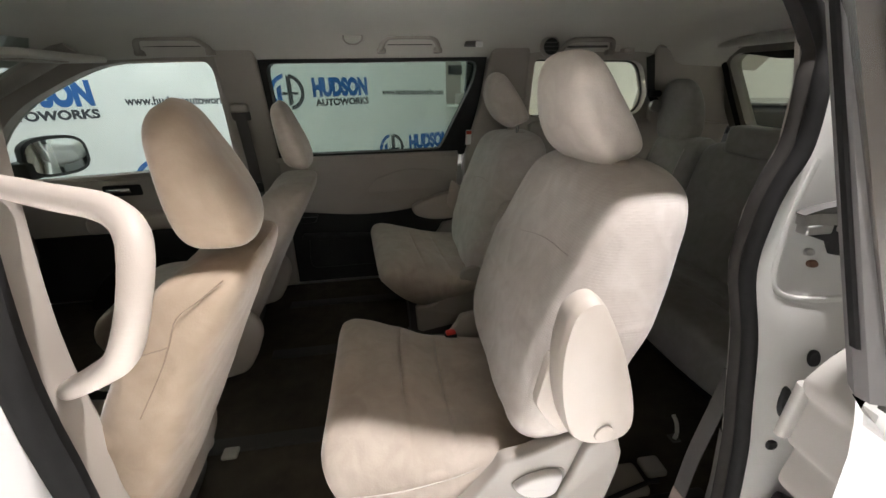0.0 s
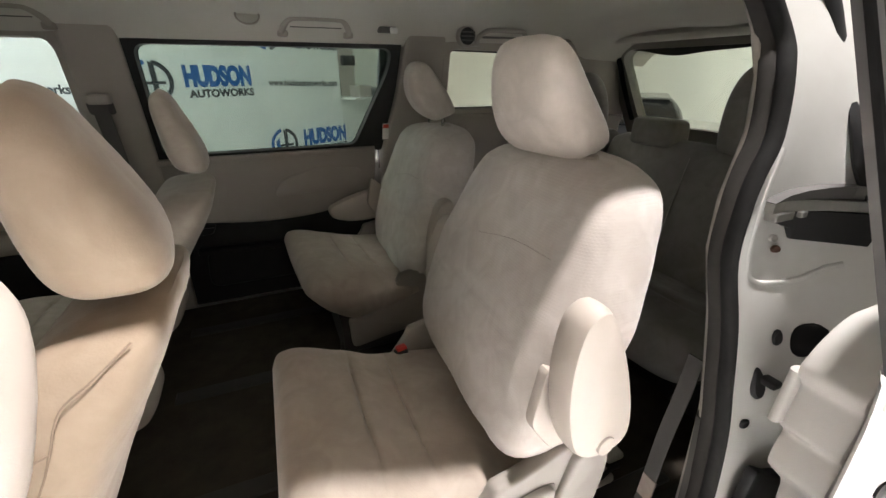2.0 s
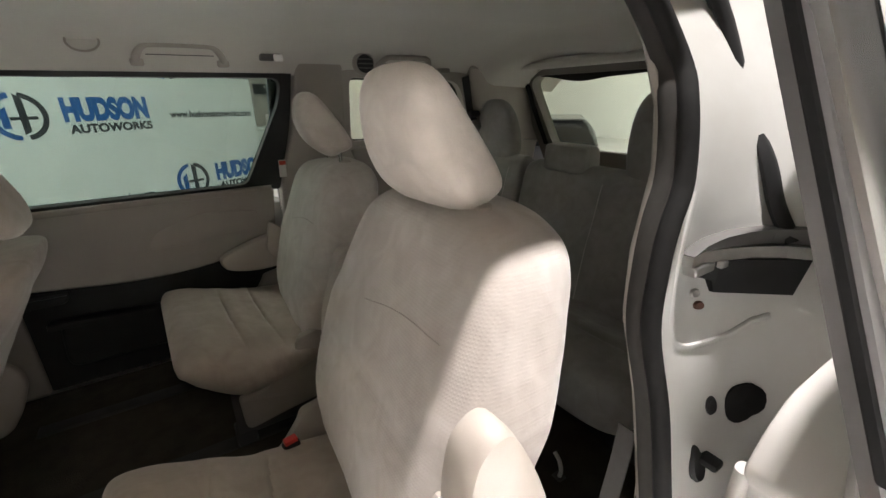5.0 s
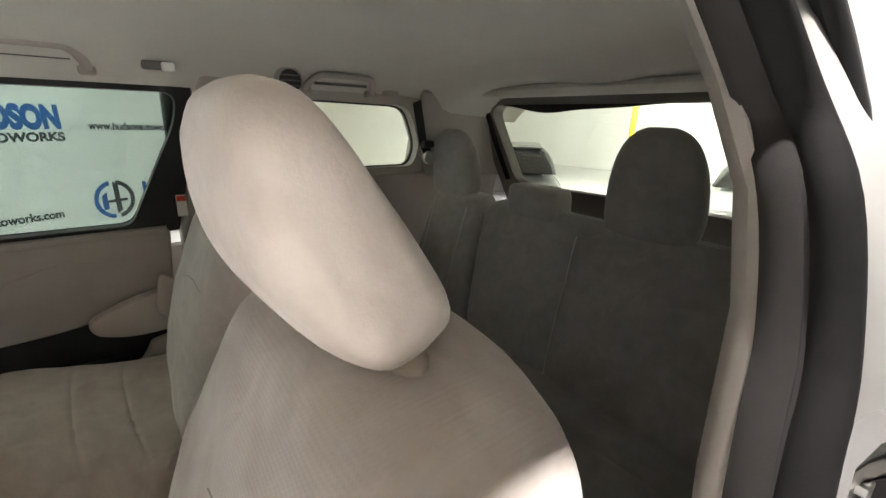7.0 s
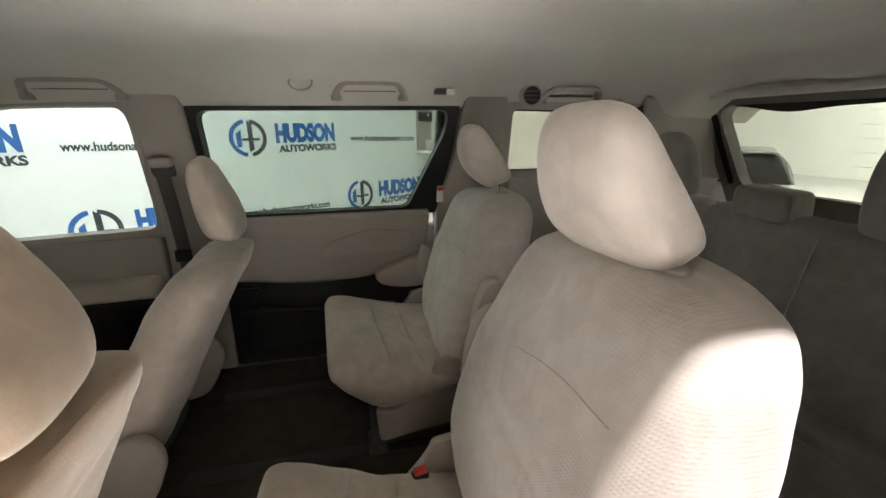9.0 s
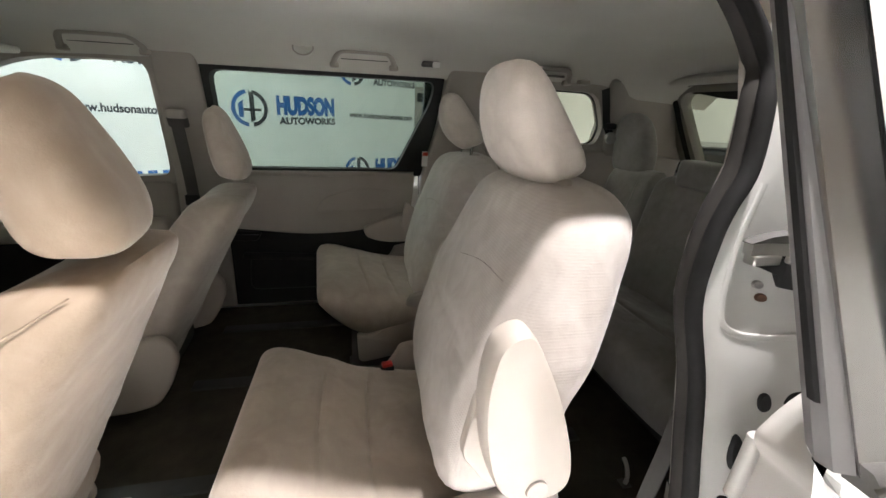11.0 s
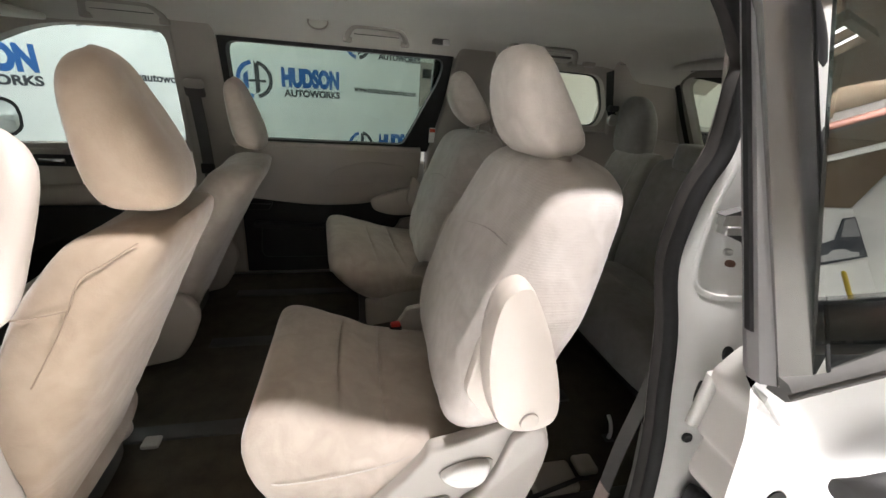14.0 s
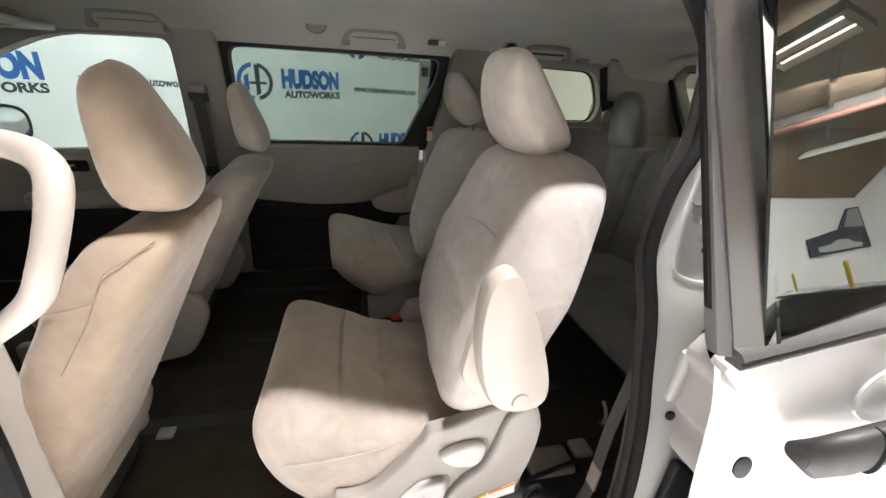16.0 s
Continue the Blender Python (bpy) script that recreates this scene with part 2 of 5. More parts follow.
LIGHT_PANEL.node_tree.nodes["Principled BSDF"].inputs["Emission Strength"].default_value = 4.5

# ---------------------------------------------------------------- mesh helpers


def thing(name, at, label, category, group="", kind="", turn=0.0):
    ob = new(name)
    ob.matrix_world = pose(*at, 0, 0, turn)
    ob.empty_display_size = 0.1
    return tagged(ob, label, category, group, kind)


def part(name, bm, mat, parent=None, label="", smooth=True, sharp=40):
    me = bpy.data.meshes.new(name)
    bmesh.ops.recalc_face_normals(bm, faces=bm.faces)
    for f in bm.faces:
        f.smooth = smooth
    bm.to_mesh(me)
    bm.free()
    if smooth:
        me.set_sharp_from_angle(angle=radians(sharp))
    me.materials.append(mat)
    ob = new(name, me)
    ob.parent = parent
    return tagged(ob, label)


def box(x0, x1, y0, y1, z0, z1, bevel=0.0, seg=2, bm=None):
    bm = bm or bmesh.new()
    got = bmesh.ops.create_cube(bm, size=1)["verts"]
    for v in got:
        v.co = Vector(((x0 + x1) / 2 + v.co.x * (x1 - x0), (y0 + y1) / 2 + v.co.y * (y1 - y0), (z0 + z1) / 2 + v.co.z * (z1 - z0)))
    if bevel:
        bmesh.ops.bevel(bm, geom=list({e for v in got for e in v.link_edges}), offset=bevel, segments=seg, affect="EDGES", profile=0.5)
    return bm


def loft(rings, closed=True, caps=True, bm=None):
    """A skin over rings of equally many points."""
    bm = bm or bmesh.new()
    rows = [[bm.verts.new(p) for p in ring] for ring in rings]
    n = len(rows[0])
    for a, b in zip(rows, rows[1:]):
        for i in range(n if closed else n - 1):
            j = (i + 1) % n
            bm.faces.new((a[i], a[j], b[j], b[i]))
    if caps and closed:
        bm.faces.new(rows[0])
        bm.faces.new(list(reversed(rows[-1])))
    return bm


def sup(n, p, k=24):
    """A unit superellipse."""
    out = []
    for i in range(k):
        a = 2 * math.pi * i / k
        c, s = math.cos(a), math.sin(a)
        out.append((math.copysign(abs(c) ** (2 / n), c), math.copysign(abs(s) ** (2 / p), s)))
    return out


def plate(poly, a, b, axis="y", bevel=0.006, seg=2, bm=None):
    """A flat shape, given in the two other axes, with thickness from a to b along the axis."""
    bm = bm or bmesh.new()

    def at(p, d):
        return {"y": (p[0], d, p[1]), "x": (d, p[0], p[1]), "z": (p[0], p[1], d)}[axis]

    lo, hi = [bm.verts.new(at(p, a)) for p in poly], [bm.verts.new(at(p, b)) for p in poly]
    faces = [bm.faces.new(lo), bm.faces.new(list(reversed(hi)))]
    n = len(poly)
    for i in range(n):
        faces.append(bm.faces.new((lo[i], hi[i], hi[(i + 1) % n], lo[(i + 1) % n])))
    bmesh.ops.recalc_face_normals(bm, faces=faces)
    if bevel:
        bmesh.ops.bevel(bm, geom=list({e for f in faces[:2] for e in f.edges}), offset=bevel, segments=seg, affect="EDGES", profile=0.5)
    return bm


def smooth_path(pts, per=6, closed=False):
    """Points along a Catmull-Rom curve."""
    pts = [Vector(p) for p in pts]
    out, n = [], len(pts)
    for i in range(n if closed else n - 1):
        if closed:
            p = [pts[(i + k) % n] for k in (-1, 0, 1, 2)]
        else:
            p = [pts[max(0, min(n - 1, i + k))] for k in (-1, 0, 1, 2)]
        for j in range(per):
            t = j / per
            out.append(0.5 * ((2 * p[1]) + (p[2] - p[0]) * t + (2 * p[0] - 5 * p[1] + 4 * p[2] - p[3]) * t * t + (3 * p[1] - p[0] - 3 * p[2] + p[3]) * t ** 3))
    if not closed:
        out.append(pts[-1])
    return out


def sweep(path, section, up=(0, 0, 1), closed=False, bm=None, scale=None):
    """A section of (side, up) points carried along a path."""
    path = [Vector(p) for p in path]
    rings, n = [], len(path)
    for i, p in enumerate(path):
        a = path[(i - 1) % n] if closed or i else p
        b = path[(i + 1) % n] if closed or i < n - 1 else p
        t = (b - a).normalized()
        side = t.cross(Vector(up))
        side = side.normalized() if side.length > 1e-4 else Vector((1, 0, 0))
        top = side.cross(t).normalized()
        k = scale[i] if scale else 1
        rings.append([p + side * (s * k) + top * (u * k) for s, u in section])
    bm = loft(rings, True, not closed, bm)
    if closed:
        vs = list(bm.verts)[-n * len(section):]
        m = len(section)
        for i in range(m):
            j = (i + 1) % m
            bm.faces.new((vs[(n - 1) * m + i], vs[(n - 1) * m + j], vs[j], vs[i]))
    return bm


def circle(r, k=10, ry=None):
    return [(r * math.cos(2 * math.pi * i / k), (ry or r) * math.sin(2 * math.pi * i / k)) for i in range(k)]


def disc(c, r, depth, axis="y", k=20, bevel=0.0, bm=None):
    a = [(r * math.cos(2 * math.pi * i / k), r * math.sin(2 * math.pi * i / k)) for i in range(k)]
    x, y, z = c
    if axis == "y":
        return plate([(x + u, z + v) for u, v in a], y - depth / 2, y + depth / 2, "y", bevel, bm=bm)
    if axis == "x":
        return plate([(y + u, z + v) for u, v in a], x - depth / 2, x + depth / 2, "x", bevel, bm=bm)
    return plate([(x + u, y + v) for u, v in a], z - depth / 2, z + depth / 2, "z", bevel, bm=bm)


def lerp(table, v):
    """Values between the rows of a table, smoothed."""
    if v <= table[0][0]:
        return table[0][1:]
    for a, b in zip(table, table[1:]):
        if v <= b[0]:
            t = (v - a[0]) / (b[0] - a[0])
            return tuple(p + (q - p) * t for p, q in zip(a[1:], b[1:]))
    return table[-1][1:]


def spline(table, v):
    """As lerp, along a smooth curve."""
    n = len(table)
    if v <= table[0][0]:
        return table[0][1:]
    for i in range(n - 1):
        a, b = table[i], table[i + 1]
        if v <= b[0]:
            t = (v - a[0]) / (b[0] - a[0])
            p, q = table[max(0, i - 1)], table[min(n - 1, i + 2)]
            out = []
            for k in range(1, len(a)):
                h = b[0] - a[0]
                m0 = (b[k] - p[k]) / (b[0] - p[0]) * h
                m1 = (q[k] - a[k]) / (q[0] - a[0]) * h
                out.append((2 * t ** 3 - 3 * t * t + 1) * a[k] + (t ** 3 - 2 * t * t + t) * m0 + (3 * t * t - 2 * t ** 3) * b[k] + (t ** 3 - t * t) * m1)
            return tuple(out)
    return table[-1][1:]


def text_mesh(body, size, width, bold=0.0, depth=0.002):
    """A bmesh of lettering, lower left at the origin, in the xz plane, stretched to the width."""
    cu = bpy.data.curves.new("lettering", "FONT")
    cu.body, cu.size, cu.extrude, cu.offset = body, 1.0, 0.0, bold
    ob = bpy.data.objects.new("lettering", cu)
    me = ob.to_mesh()
    bm = bmesh.new()
    bm.from_mesh(me)
    ob.to_mesh_clear()
    bpy.data.objects.remove(ob)
    bpy.data.curves.remove(cu)
    xs, ys = [v.co.x for v in bm.verts], [v.co.y for v in bm.verts]
    x0, x1, y0, y1 = min(xs), max(xs), min(ys), max(ys)
    for v in bm.verts:
        v.co = Vector(((v.co.x - x0) / (x1 - x0) * width, 0, (v.co.y - y0) / (y1 - y0) * size))
    got = bmesh.ops.extrude_face_region(bm, geom=bm.faces[:])["geom"]
    for v in got:
        if isinstance(v, bmesh.types.BMVert):
            v.co.y -= depth
    return bm


def move(bm, m):
    bmesh.ops.transform(bm, matrix=m, verts=bm.verts)
    return bm

# ---------------------------------------------------------------- the hall
part("ground", box(-16, 20, -14, 16, -0.2, 0), CONCRETE, label="polished grey concrete hall floor", smooth=False)["kind"] = "structure"
BAN = pose(-1.013, 4.627, 0.023, 0, 0, 31.3)


def wall(name, m, x0, x1, h, label):
    ob = part(name, box(x0, x1, 0.02, 0.22, 0, h), WALL, label=label, smooth=False)
    ob.matrix_world = m
    return tagged(ob, kind="structure")


wall("wall_north", BAN, -10, 16, 5.0, "white painted hall wall behind the banner")
wall("wall_south", pose(0, -8.5, 0, 0, 0, 180), -16, 13, 5.0, "white painted hall wall with a car picture")
wall("wall_west", pose(-9, 0, 0, 0, 0, 90), -14, 14, 5.0, "white painted hall wall")
wall_east = wall("wall_east", pose(12.5, 0, 0, 0, 0, -90), -14, 14, 5.0, "white panelled wall and roller door")
for k in range(12):
    rib = part("wall_panel", box(-7.5, 2.0, -0.012, 0.02, 0.35 * k + 0.02, 0.35 * k + 0.345, 0.006, 1), WALL, wall_east, smooth=False)
part("ceiling", box(-16, 20, -14, 16, 5.0, 5.1), CEILING, label="brown timber deck of the hall roof", smooth=False)["kind"] = "structure"
HALL = pose(8.67, -6.15, 0, 0, 0, 52.5)
for k in (-2, -1, 0, 1):
    beam = part("roof_beam", box(-18, 18, 5.6 * k - 0.22, 5.6 * k + 0.22, 4.72, 4.96, 0.02, 1), STEEL_DARK, label="dark steel roof beam", smooth=False)
    beam.matrix_world = HALL
    tagged(beam, category="beam", group="roof beams", kind="structure")
for k, mat, word in ((0.5, STEEL_RED, "red oxide"), (-1.6, WALL, "white")):
    pipe = part("ceiling_pipe", sweep([(-14, k, 4.62), (14, k, 4.62)], circle(0.07, 12)), mat, label=word + " painted pipe under the hall roof")
    pipe.matrix_world = HALL
    tagged(pipe, category="pipe", group="ceiling pipes", kind="structure")
for k in range(-9, 10):
    beam = part("roof_purlin", box(1.7 * k - 0.04, 1.7 * k + 0.04, -14, 14, 4.86, 4.99, 0.01, 1), CEILING, label="brown painted roof purlin", smooth=False)
    beam.matrix_world = HALL
    tagged(beam, category="beam", group="roof purlins", kind="structure")
part("roof_slope", loft([[(x, -8.46, 3.95), (x, -6.9, 4.985), (x, -6.9, 4.995), (x, -8.46, 4.995)] for x in (-13, 12.4)]), CEILING, label="brown sloping roof edge above the wall", smooth=False)["kind"] = "structure"
for x, y in ((5.75, -4.37), (0.2, -4.9), (-3.0, 2.9), (7.4, 2.4)):
    frame_ = thing("skylight", (x, y, 4.80), "bright rectangular skylight with a timber frame in the roof", "skylight", "skylights", turn=-15)
    part("panel", box(-0.33, 0.33, -0.45, 0.45, 0.0, 0.03), LIGHT_PANEL, frame_, "glowing skylight panel", smooth=False)
    for a in ((-0.43, -0.33, -0.55, 0.55), (0.33, 0.43, -0.55, 0.55), (-0.33, 0.33, -0.55, -0.45), (-0.33, 0.33, 0.45, 0.55), (-0.02, 0.02, -0.45, 0.45)):
        part("frame_bar", box(*a, -0.12, 0.02, 0.006, 1), CEILING, frame_, smooth=False)

# banner with its repeated mark, words and web address
banner = part("banner", box(-7.2, 1.98, -0.006, 0.0, 0.0, 2.9), VINYL, label="white vinyl banner printed with blue and black advertising", smooth=False)
banner.matrix_world = BAN
tagged(banner, category="banner")


def ring_bm(r0, r1, a0, a1, k=28, depth=0.002):
    pts = [radians(a0 + (a1 - a0) * i / k) for i in range(k + 1)]
    return plate([(r1 * math.cos(a), r1 * math.sin(a)) for a in pts] + [(r0 * math.cos(a), r0 * math.sin(a)) for a in reversed(pts)], -0.006 - depth, -0.0062, "y", 0)


def mark(x, z):
    """One printed unit: a ring mark, the name in two lines and the address."""
    sets = [
        ("logo_ring_blue", ring_bm(0.165, 0.21, 100, 262), BLUE_INK, (x + 0.21, z)),
        ("logo_ring_black", ring_bm(0.165, 0.21, -82, 80), BLACK_INK, (x + 0.21, z)),
        ("logo_bar", plate([(-0.13, -0.1), (-0.075, -0.1), (-0.075, 0.09), (-0.13, 0.05)], -0.0085, -0.0062, "y", 0), BLUE_INK, (x + 0.21, z)),
        ("logo_bar", plate([(0.0, -0.16), (0.055, -0.13), (0.055, 0.15), (0.0, 0.2)], -0.0085, -0.0062, "y", 0), BLACK_INK, (x + 0.21, z)),
        ("logo_bar", plate([(-0.07, -0.03), (0.13, -0.03), (0.13, 0.0), (-0.07, 0.0)], -0.009, -0.0062, "y", 0), BLACK_INK, (x + 0.21, z)),
    ]
    for name, bm, mat, (ox, oz) in sets:
        part(name, move(bm, pose(ox, 0, oz)), mat, banner, smooth=False)
    part("lettering", move(text_mesh("HUDSON", 0.235, 0.79, 0.065), pose(x + 0.53, -0.0062, z - 0.07)), BLUE_INK, banner, "blue capital letters", smooth=False)
    part("lettering", move(text_mesh("AUTOWORKS", 0.088, 0.78, 0.045), pose(x + 0.55, -0.0062, z - 0.18)), BLACK_INK, banner, "black capital letters", smooth=False)
    if x + 2.7 < 2.0:
        part("lettering", move(text_mesh("www.hudsonautoworks.com", 0.085, 1.13, 0.032), pose(x + 1.55, -0.0062, z - 0.075, 0, 1.5, 0)), BLACK_INK, banner, "small black web address", smooth=False)


PERIOD = 2.97
for row, (z, off) in enumerate(((0.50, 0.69), (1.325, -0.76), (1.88, 0.645))):
    for k in (-2, -1, 0):
        x = off + PERIOD * k
        if -7.1 < x and x + 1.4 < 2.1:
            mark(x, z)
box_sign = thing("wall_box", (2.02, 0, 0), "black control box on a white wall panel", "control box")
box_sign.matrix_world = BAN @ pose(2.14, 0, 1.577)
part("backing_board", box(-0.15, 0.15, -0.012, 0.018, -0.5, 0.16, 0.004, 1), TRIM, box_sign, "grey backing board")
part("body", box(-0.12, 0.12, -0.08, -0.012, -0.07, 0.065, 0.01), BLACK, box_sign)
part("lens", disc((0.02, -0.083, 0.03), 0.014, 0.008), CHROME, box_sign)
shelf = thing("wall_shelf", (2.4, 0, 0), "white wall shelf with small boxes", "shelf")
shelf.matrix_world = BAN @ pose(2.45, 0, 1.03)
part("board", box(-0.45, 0.45, -0.3, 0.018, 0, 0.03, 0.004), WALL, shelf)
part("crate", box(-0.3, -0.05, -0.24, -0.02, 0.03, 0.2, 0.008), TRIM, shelf)
part("crate", box(0.05, 0.32, -0.24, -0.02, 0.03, 0.16, 0.008), INK, shelf)

# framed picture, bollards and far cars
pic = thing("wall_picture", (11.45, -8.46, 2.85), "dark poster of a grey sports car on the wall", "poster", turn=0)
part("sheet", plate([(-0.98, -0.45), (1.02, -0.22), (0.98, 0.85), (0.55, 0.8), (0.1, 0.25), (-0.98, 0.0)], -0.015, 0.02, "y", 0.004, 1), BLACK_INK, pic)
part("sky_patch", plate([(0.3, 0.3), (0.95, 0.32), (0.93, 0.8), (0.58, 0.76)], 0.02, 0.026, "y", 0), INK, pic, smooth=False)
part("car_shape", plate([(-0.72, -0.32), (-0.7, -0.2), (-0.3, -0.14), (-0.1, -0.03), (0.3, 0.0), (0.5, -0.08), (0.75, -0.1), (0.72, -0.2), (-0.5, -0.33)], 0.02, 0.03, "y", 0.004, 1), CAR_SILVER, pic, "pale car silhouette")


def bollard(x, y, h, k=1.0):
    b = thing("bollard", (x, y, 0), "yellow painted steel guard post on the concrete", "bollard", "guard posts")
    part("post", loft([[(k * r * c, k * r * s, z) for c, s in circle(1, 14)] for r, z in ((0.06, 0), (0.06, h - 0.03), (0.045, h - 0.008), (0.01, h))]), YELLOW, b)
    part("foot_plate", box(-0.11, 0.11, -0.11, 0.11, 0, 0.012, 0.003, 1), STEEL_DARK, b)


bollard(9.0, 4.2, 3.4)
bollard(6.9, -5.42, 1.88, 0.55)
bollard(6.8, -6.15, 1.8, 0.35)


def parked_car(at, turn, paint, label, tall=0.74):
    c = thing("parked_car", at, label, "car", "parked cars", turn=turn)
    prof = [(-2.2, 0.35, 0.62), (-2.1, 0.28, 0.78), (-1.2, 0.25, 0.92), (-0.9, 0.25, 0.95), (0.9, 0.25, 0.98), (1.7, 0.27, 1.0), (2.1, 0.32, 0.92), (2.2, 0.4, 0.7)]
    s = sup(4, 4, 20)
    part("body", loft([[(x, 0.9 * (0.93 if abs(x) > 2 else 1) * u, (b + t) / 2 + (t - b) / 2 * v) for u, v in s] for x, b, t in prof]), paint, c)
    cab = [(-1.15, 0.95, 0.97), (-0.45, 0.95, 1.42), (0.3, 0.95, 1.48), (1.0, 0.95, 1.40), (1.75, 0.95, 1.02)]
    part("window_glass", loft([[(x, (0.8 - 0.25 * (max(0, v)) * (t - 0.95)) * u, (b + t) / 2 + (t - b) / 2 * v) for u, v in s] for x, b, t in cab]), CAR_GLASS, c, "dark car glass")
    roof = [(-0.5, 1.40, 1.435), (0.3, 1.46, 1.50), (1.02, 1.38, 1.42)]
    part("roof", loft([[(x, 0.62 * u, (b + t) / 2 + (t - b) / 2 * v) for u, v in s] for x, b, t in roof]), paint, c)
    for x in (-1.35, 1.35):
        for y in (-0.86, 0.86):
            w = part("wheel", disc((x, y, 0.32), 0.32, 0.2, "y", 24, 0.03), RUBBER, c, "black tyre")
            part("rim", disc((x, y + math.copysign(0.09, y), 0.32), 0.2, 0.04, "y", 20, 0.008), METAL, w, "silver rim")
    for y in (-0.62, 0.62):
        part("headlight", box(-2.2, -2.06, y - 0.18, y + 0.18, 0.62, 0.74, 0.02), CAR_SILVER, c)
    c.scale = (1, 0.92, tall)
    return c


parked_car((5.4, 4.5, 0), 44, CAR_DARK, "dark grey hatchback parked by the white wall")
parked_car((7.3, 0.9, 0), 12, CAR_SILVER, "silver saloon parked by the white wall")
parked_car((5.6, -4.6, 0), 150, CAR_DARK, "black saloon parked on the hall floor", 0.97)

# ---------------------------------------------------------------- the van: shell
SIDE = [(0.3, 0.80), (0.45, 0.82), (0.85, 0.81), (1.1, 0.795), (1.3, 0.745), (1.5, 0.68), (1.56, 0.655), (1.62, 0.60), (1.7, 0.5)]
NEAR = [(0.3, 0.80), (0.45, 0.82), (0.85, 0.80), (1.0, 0.778), (1.1, 0.76), (1.16, 0.75), (1.25, 0.738), (1.35, 0.722), (1.43, 0.70), (1.5, 0.66), (1.56, 0.628), (1.62, 0.58), (1.7, 0.5)]
CENTRE = 0.02
FLOOR = 0.44


def side_y(z, s, off=0.0):
    return CENTRE + s * (spline(SIDE if s > 0 else NEAR, z)[0] + off)


def bend(bm, s, steps=0.06):
    """Lay a plate, built with its thickness along y, on the van's curved side: its y becomes the distance outwards from the lining."""
    zs = [v.co.z for v in bm.verts]
    z = min(zs) + steps
    while z < max(zs) - 0.01:
        bmesh.ops.bisect_plane(bm, geom=bm.verts[:] + bm.edges[:] + bm.faces[:], plane_co=(0, 0, z), plane_no=(0, 0, 1))
        z += steps
    for v in bm.verts:
        v.co.y = side_y(v.co.z, s, v.co.y)
    return bm


def rounded(poly, r, k=4):
    """A polygon with its corners rounded; r: one radius, or one for each corner."""
    out, n = [], len(poly)
    for i, p in enumerate(poly):
        p, a, b = Vector(p), Vector(poly[i - 1]), Vector(poly[(i + 1) % n])
        rr = r[i] if isinstance(r, (list, tuple)) else r
        u, w = (a - p), (b - p)
        d = min(rr, u.length * 0.45, w.length * 0.45)
        p0, p1 = p + u.normalized() * d, p + w.normalized() * d
        for j in range(k + 1):
            t = j / k
            q = (1 - t) ** 2 * p0 + 2 * t * (1 - t) * p + t * t * p1
            out.append((q.x, q.y))
    return out


def ring_plate(outer, inner, a, b, bevel=0.0):
    """A frame between two outlines of equally many points, from a to b along y."""
    bm = bmesh.new()
    L = [[bm.verts.new((p[0], d, p[1])) for p in ps] for ps, d in ((outer, a), (inner, a), (inner, b), (outer, b))]
    n = len(outer)
    for i in range(n):
        j = (i + 1) % n
        for k in range(4):
            bm.faces.new((L[k][i], L[k][j], L[(k + 1) % 4][j], L[(k + 1) % 4][i]))
    return bm


van = thing("minivan", (0, 0, 0), "white minivan with its sliding door open and beige cloth interior", "minivan")

# headliner: a shallow vault, with a step down towards the tailgate
rings = []
for i in range(71):
    x = -2.1 + 3.5 * i / 70
    drop = 0.072 * (1 / (1 + math.exp(-(x - 0.92) * 45))) + 0.03 * max(0, (-1.2 - x)) + 0.05 * max(0.0, x - 1.05)
    row = []
    for j in range(25):
        u = -1 + 2 * j / 24
        y = CENTRE + (0.66 if u > 0 else 0.60) * u
        z = 1.66 - drop * (1 - 0.25 * abs(u)) - (0.136 if u > 0 else 0.05) * abs(u) ** 6 - 0.006 * math.cos(9 * u)
        row.append((x, y, z))
    row += [(x, CENTRE + 0.625 * (1 - 2 * j / 6), 1.72) for j in range(7)]
    rings.append(row)
headliner = part("headliner", loft(rings), HEADLINER, van, "grey felt roof lining")
rings = []
for i in range(13):
    x = -1.5 + 2.95 * i / 12
    rings.append([(x, CENTRE + 0.628 * u, 1.735 + 0.06 * (1 - u * u)) for u in [-1 + k / 8 for k in range(17)]] + [(x, CENTRE + 0.628 * u, 1.722) for u in [1 - k / 2 for k in range(5)]])
part("roof", loft(rings), PAINT, van, "white painted roof skin")

# floor
floor_carpet = part("floor_carpet", box(-2.4, 1.4, -0.637, 0.86, 0.34, FLOOR, 0.01, 1), CARPET, van, "dark brown carpet", smooth=False)
for x0, x1, y in ((-1.0, 0.35, -0.60), (-1.0, 0.35, -0.22), (-0.9, 0.4, 0.22), (-0.9, 0.4, 0.62)):
    rail = part("seat_rail", box(x0, x1, y - 0.028, y + 0.028, FLOOR - 0.002, FLOOR + 0.008, 0.003, 1), RAIL, floor_carpet, "dark steel seat rail")
part("rail_cap", box(-0.935, -0.89, -0.275, -0.235, FLOOR, FLOOR + 0.014, 0.006, 2), TRIM, floor_carpet, "grey rail end cap")
part("sill_plate", plate(rounded([(-0.9, -0.83), (0.2, -0.83), (0.2, -0.638), (-0.9, -0.638)], 0.02), FLOOR - 0.03, FLOOR - 0.006, "z", 0.004), DOOR_LINING, van, "pale grey ribbed sill plate")
for k in range(4):
    part("sill_rib", box(-0.8, 0.12, -0.815 + 0.027 * k, -0.805 + 0.027 * k, FLOOR - 0.008, FLOOR - 0.003, 0.002, 1), METAL, van)
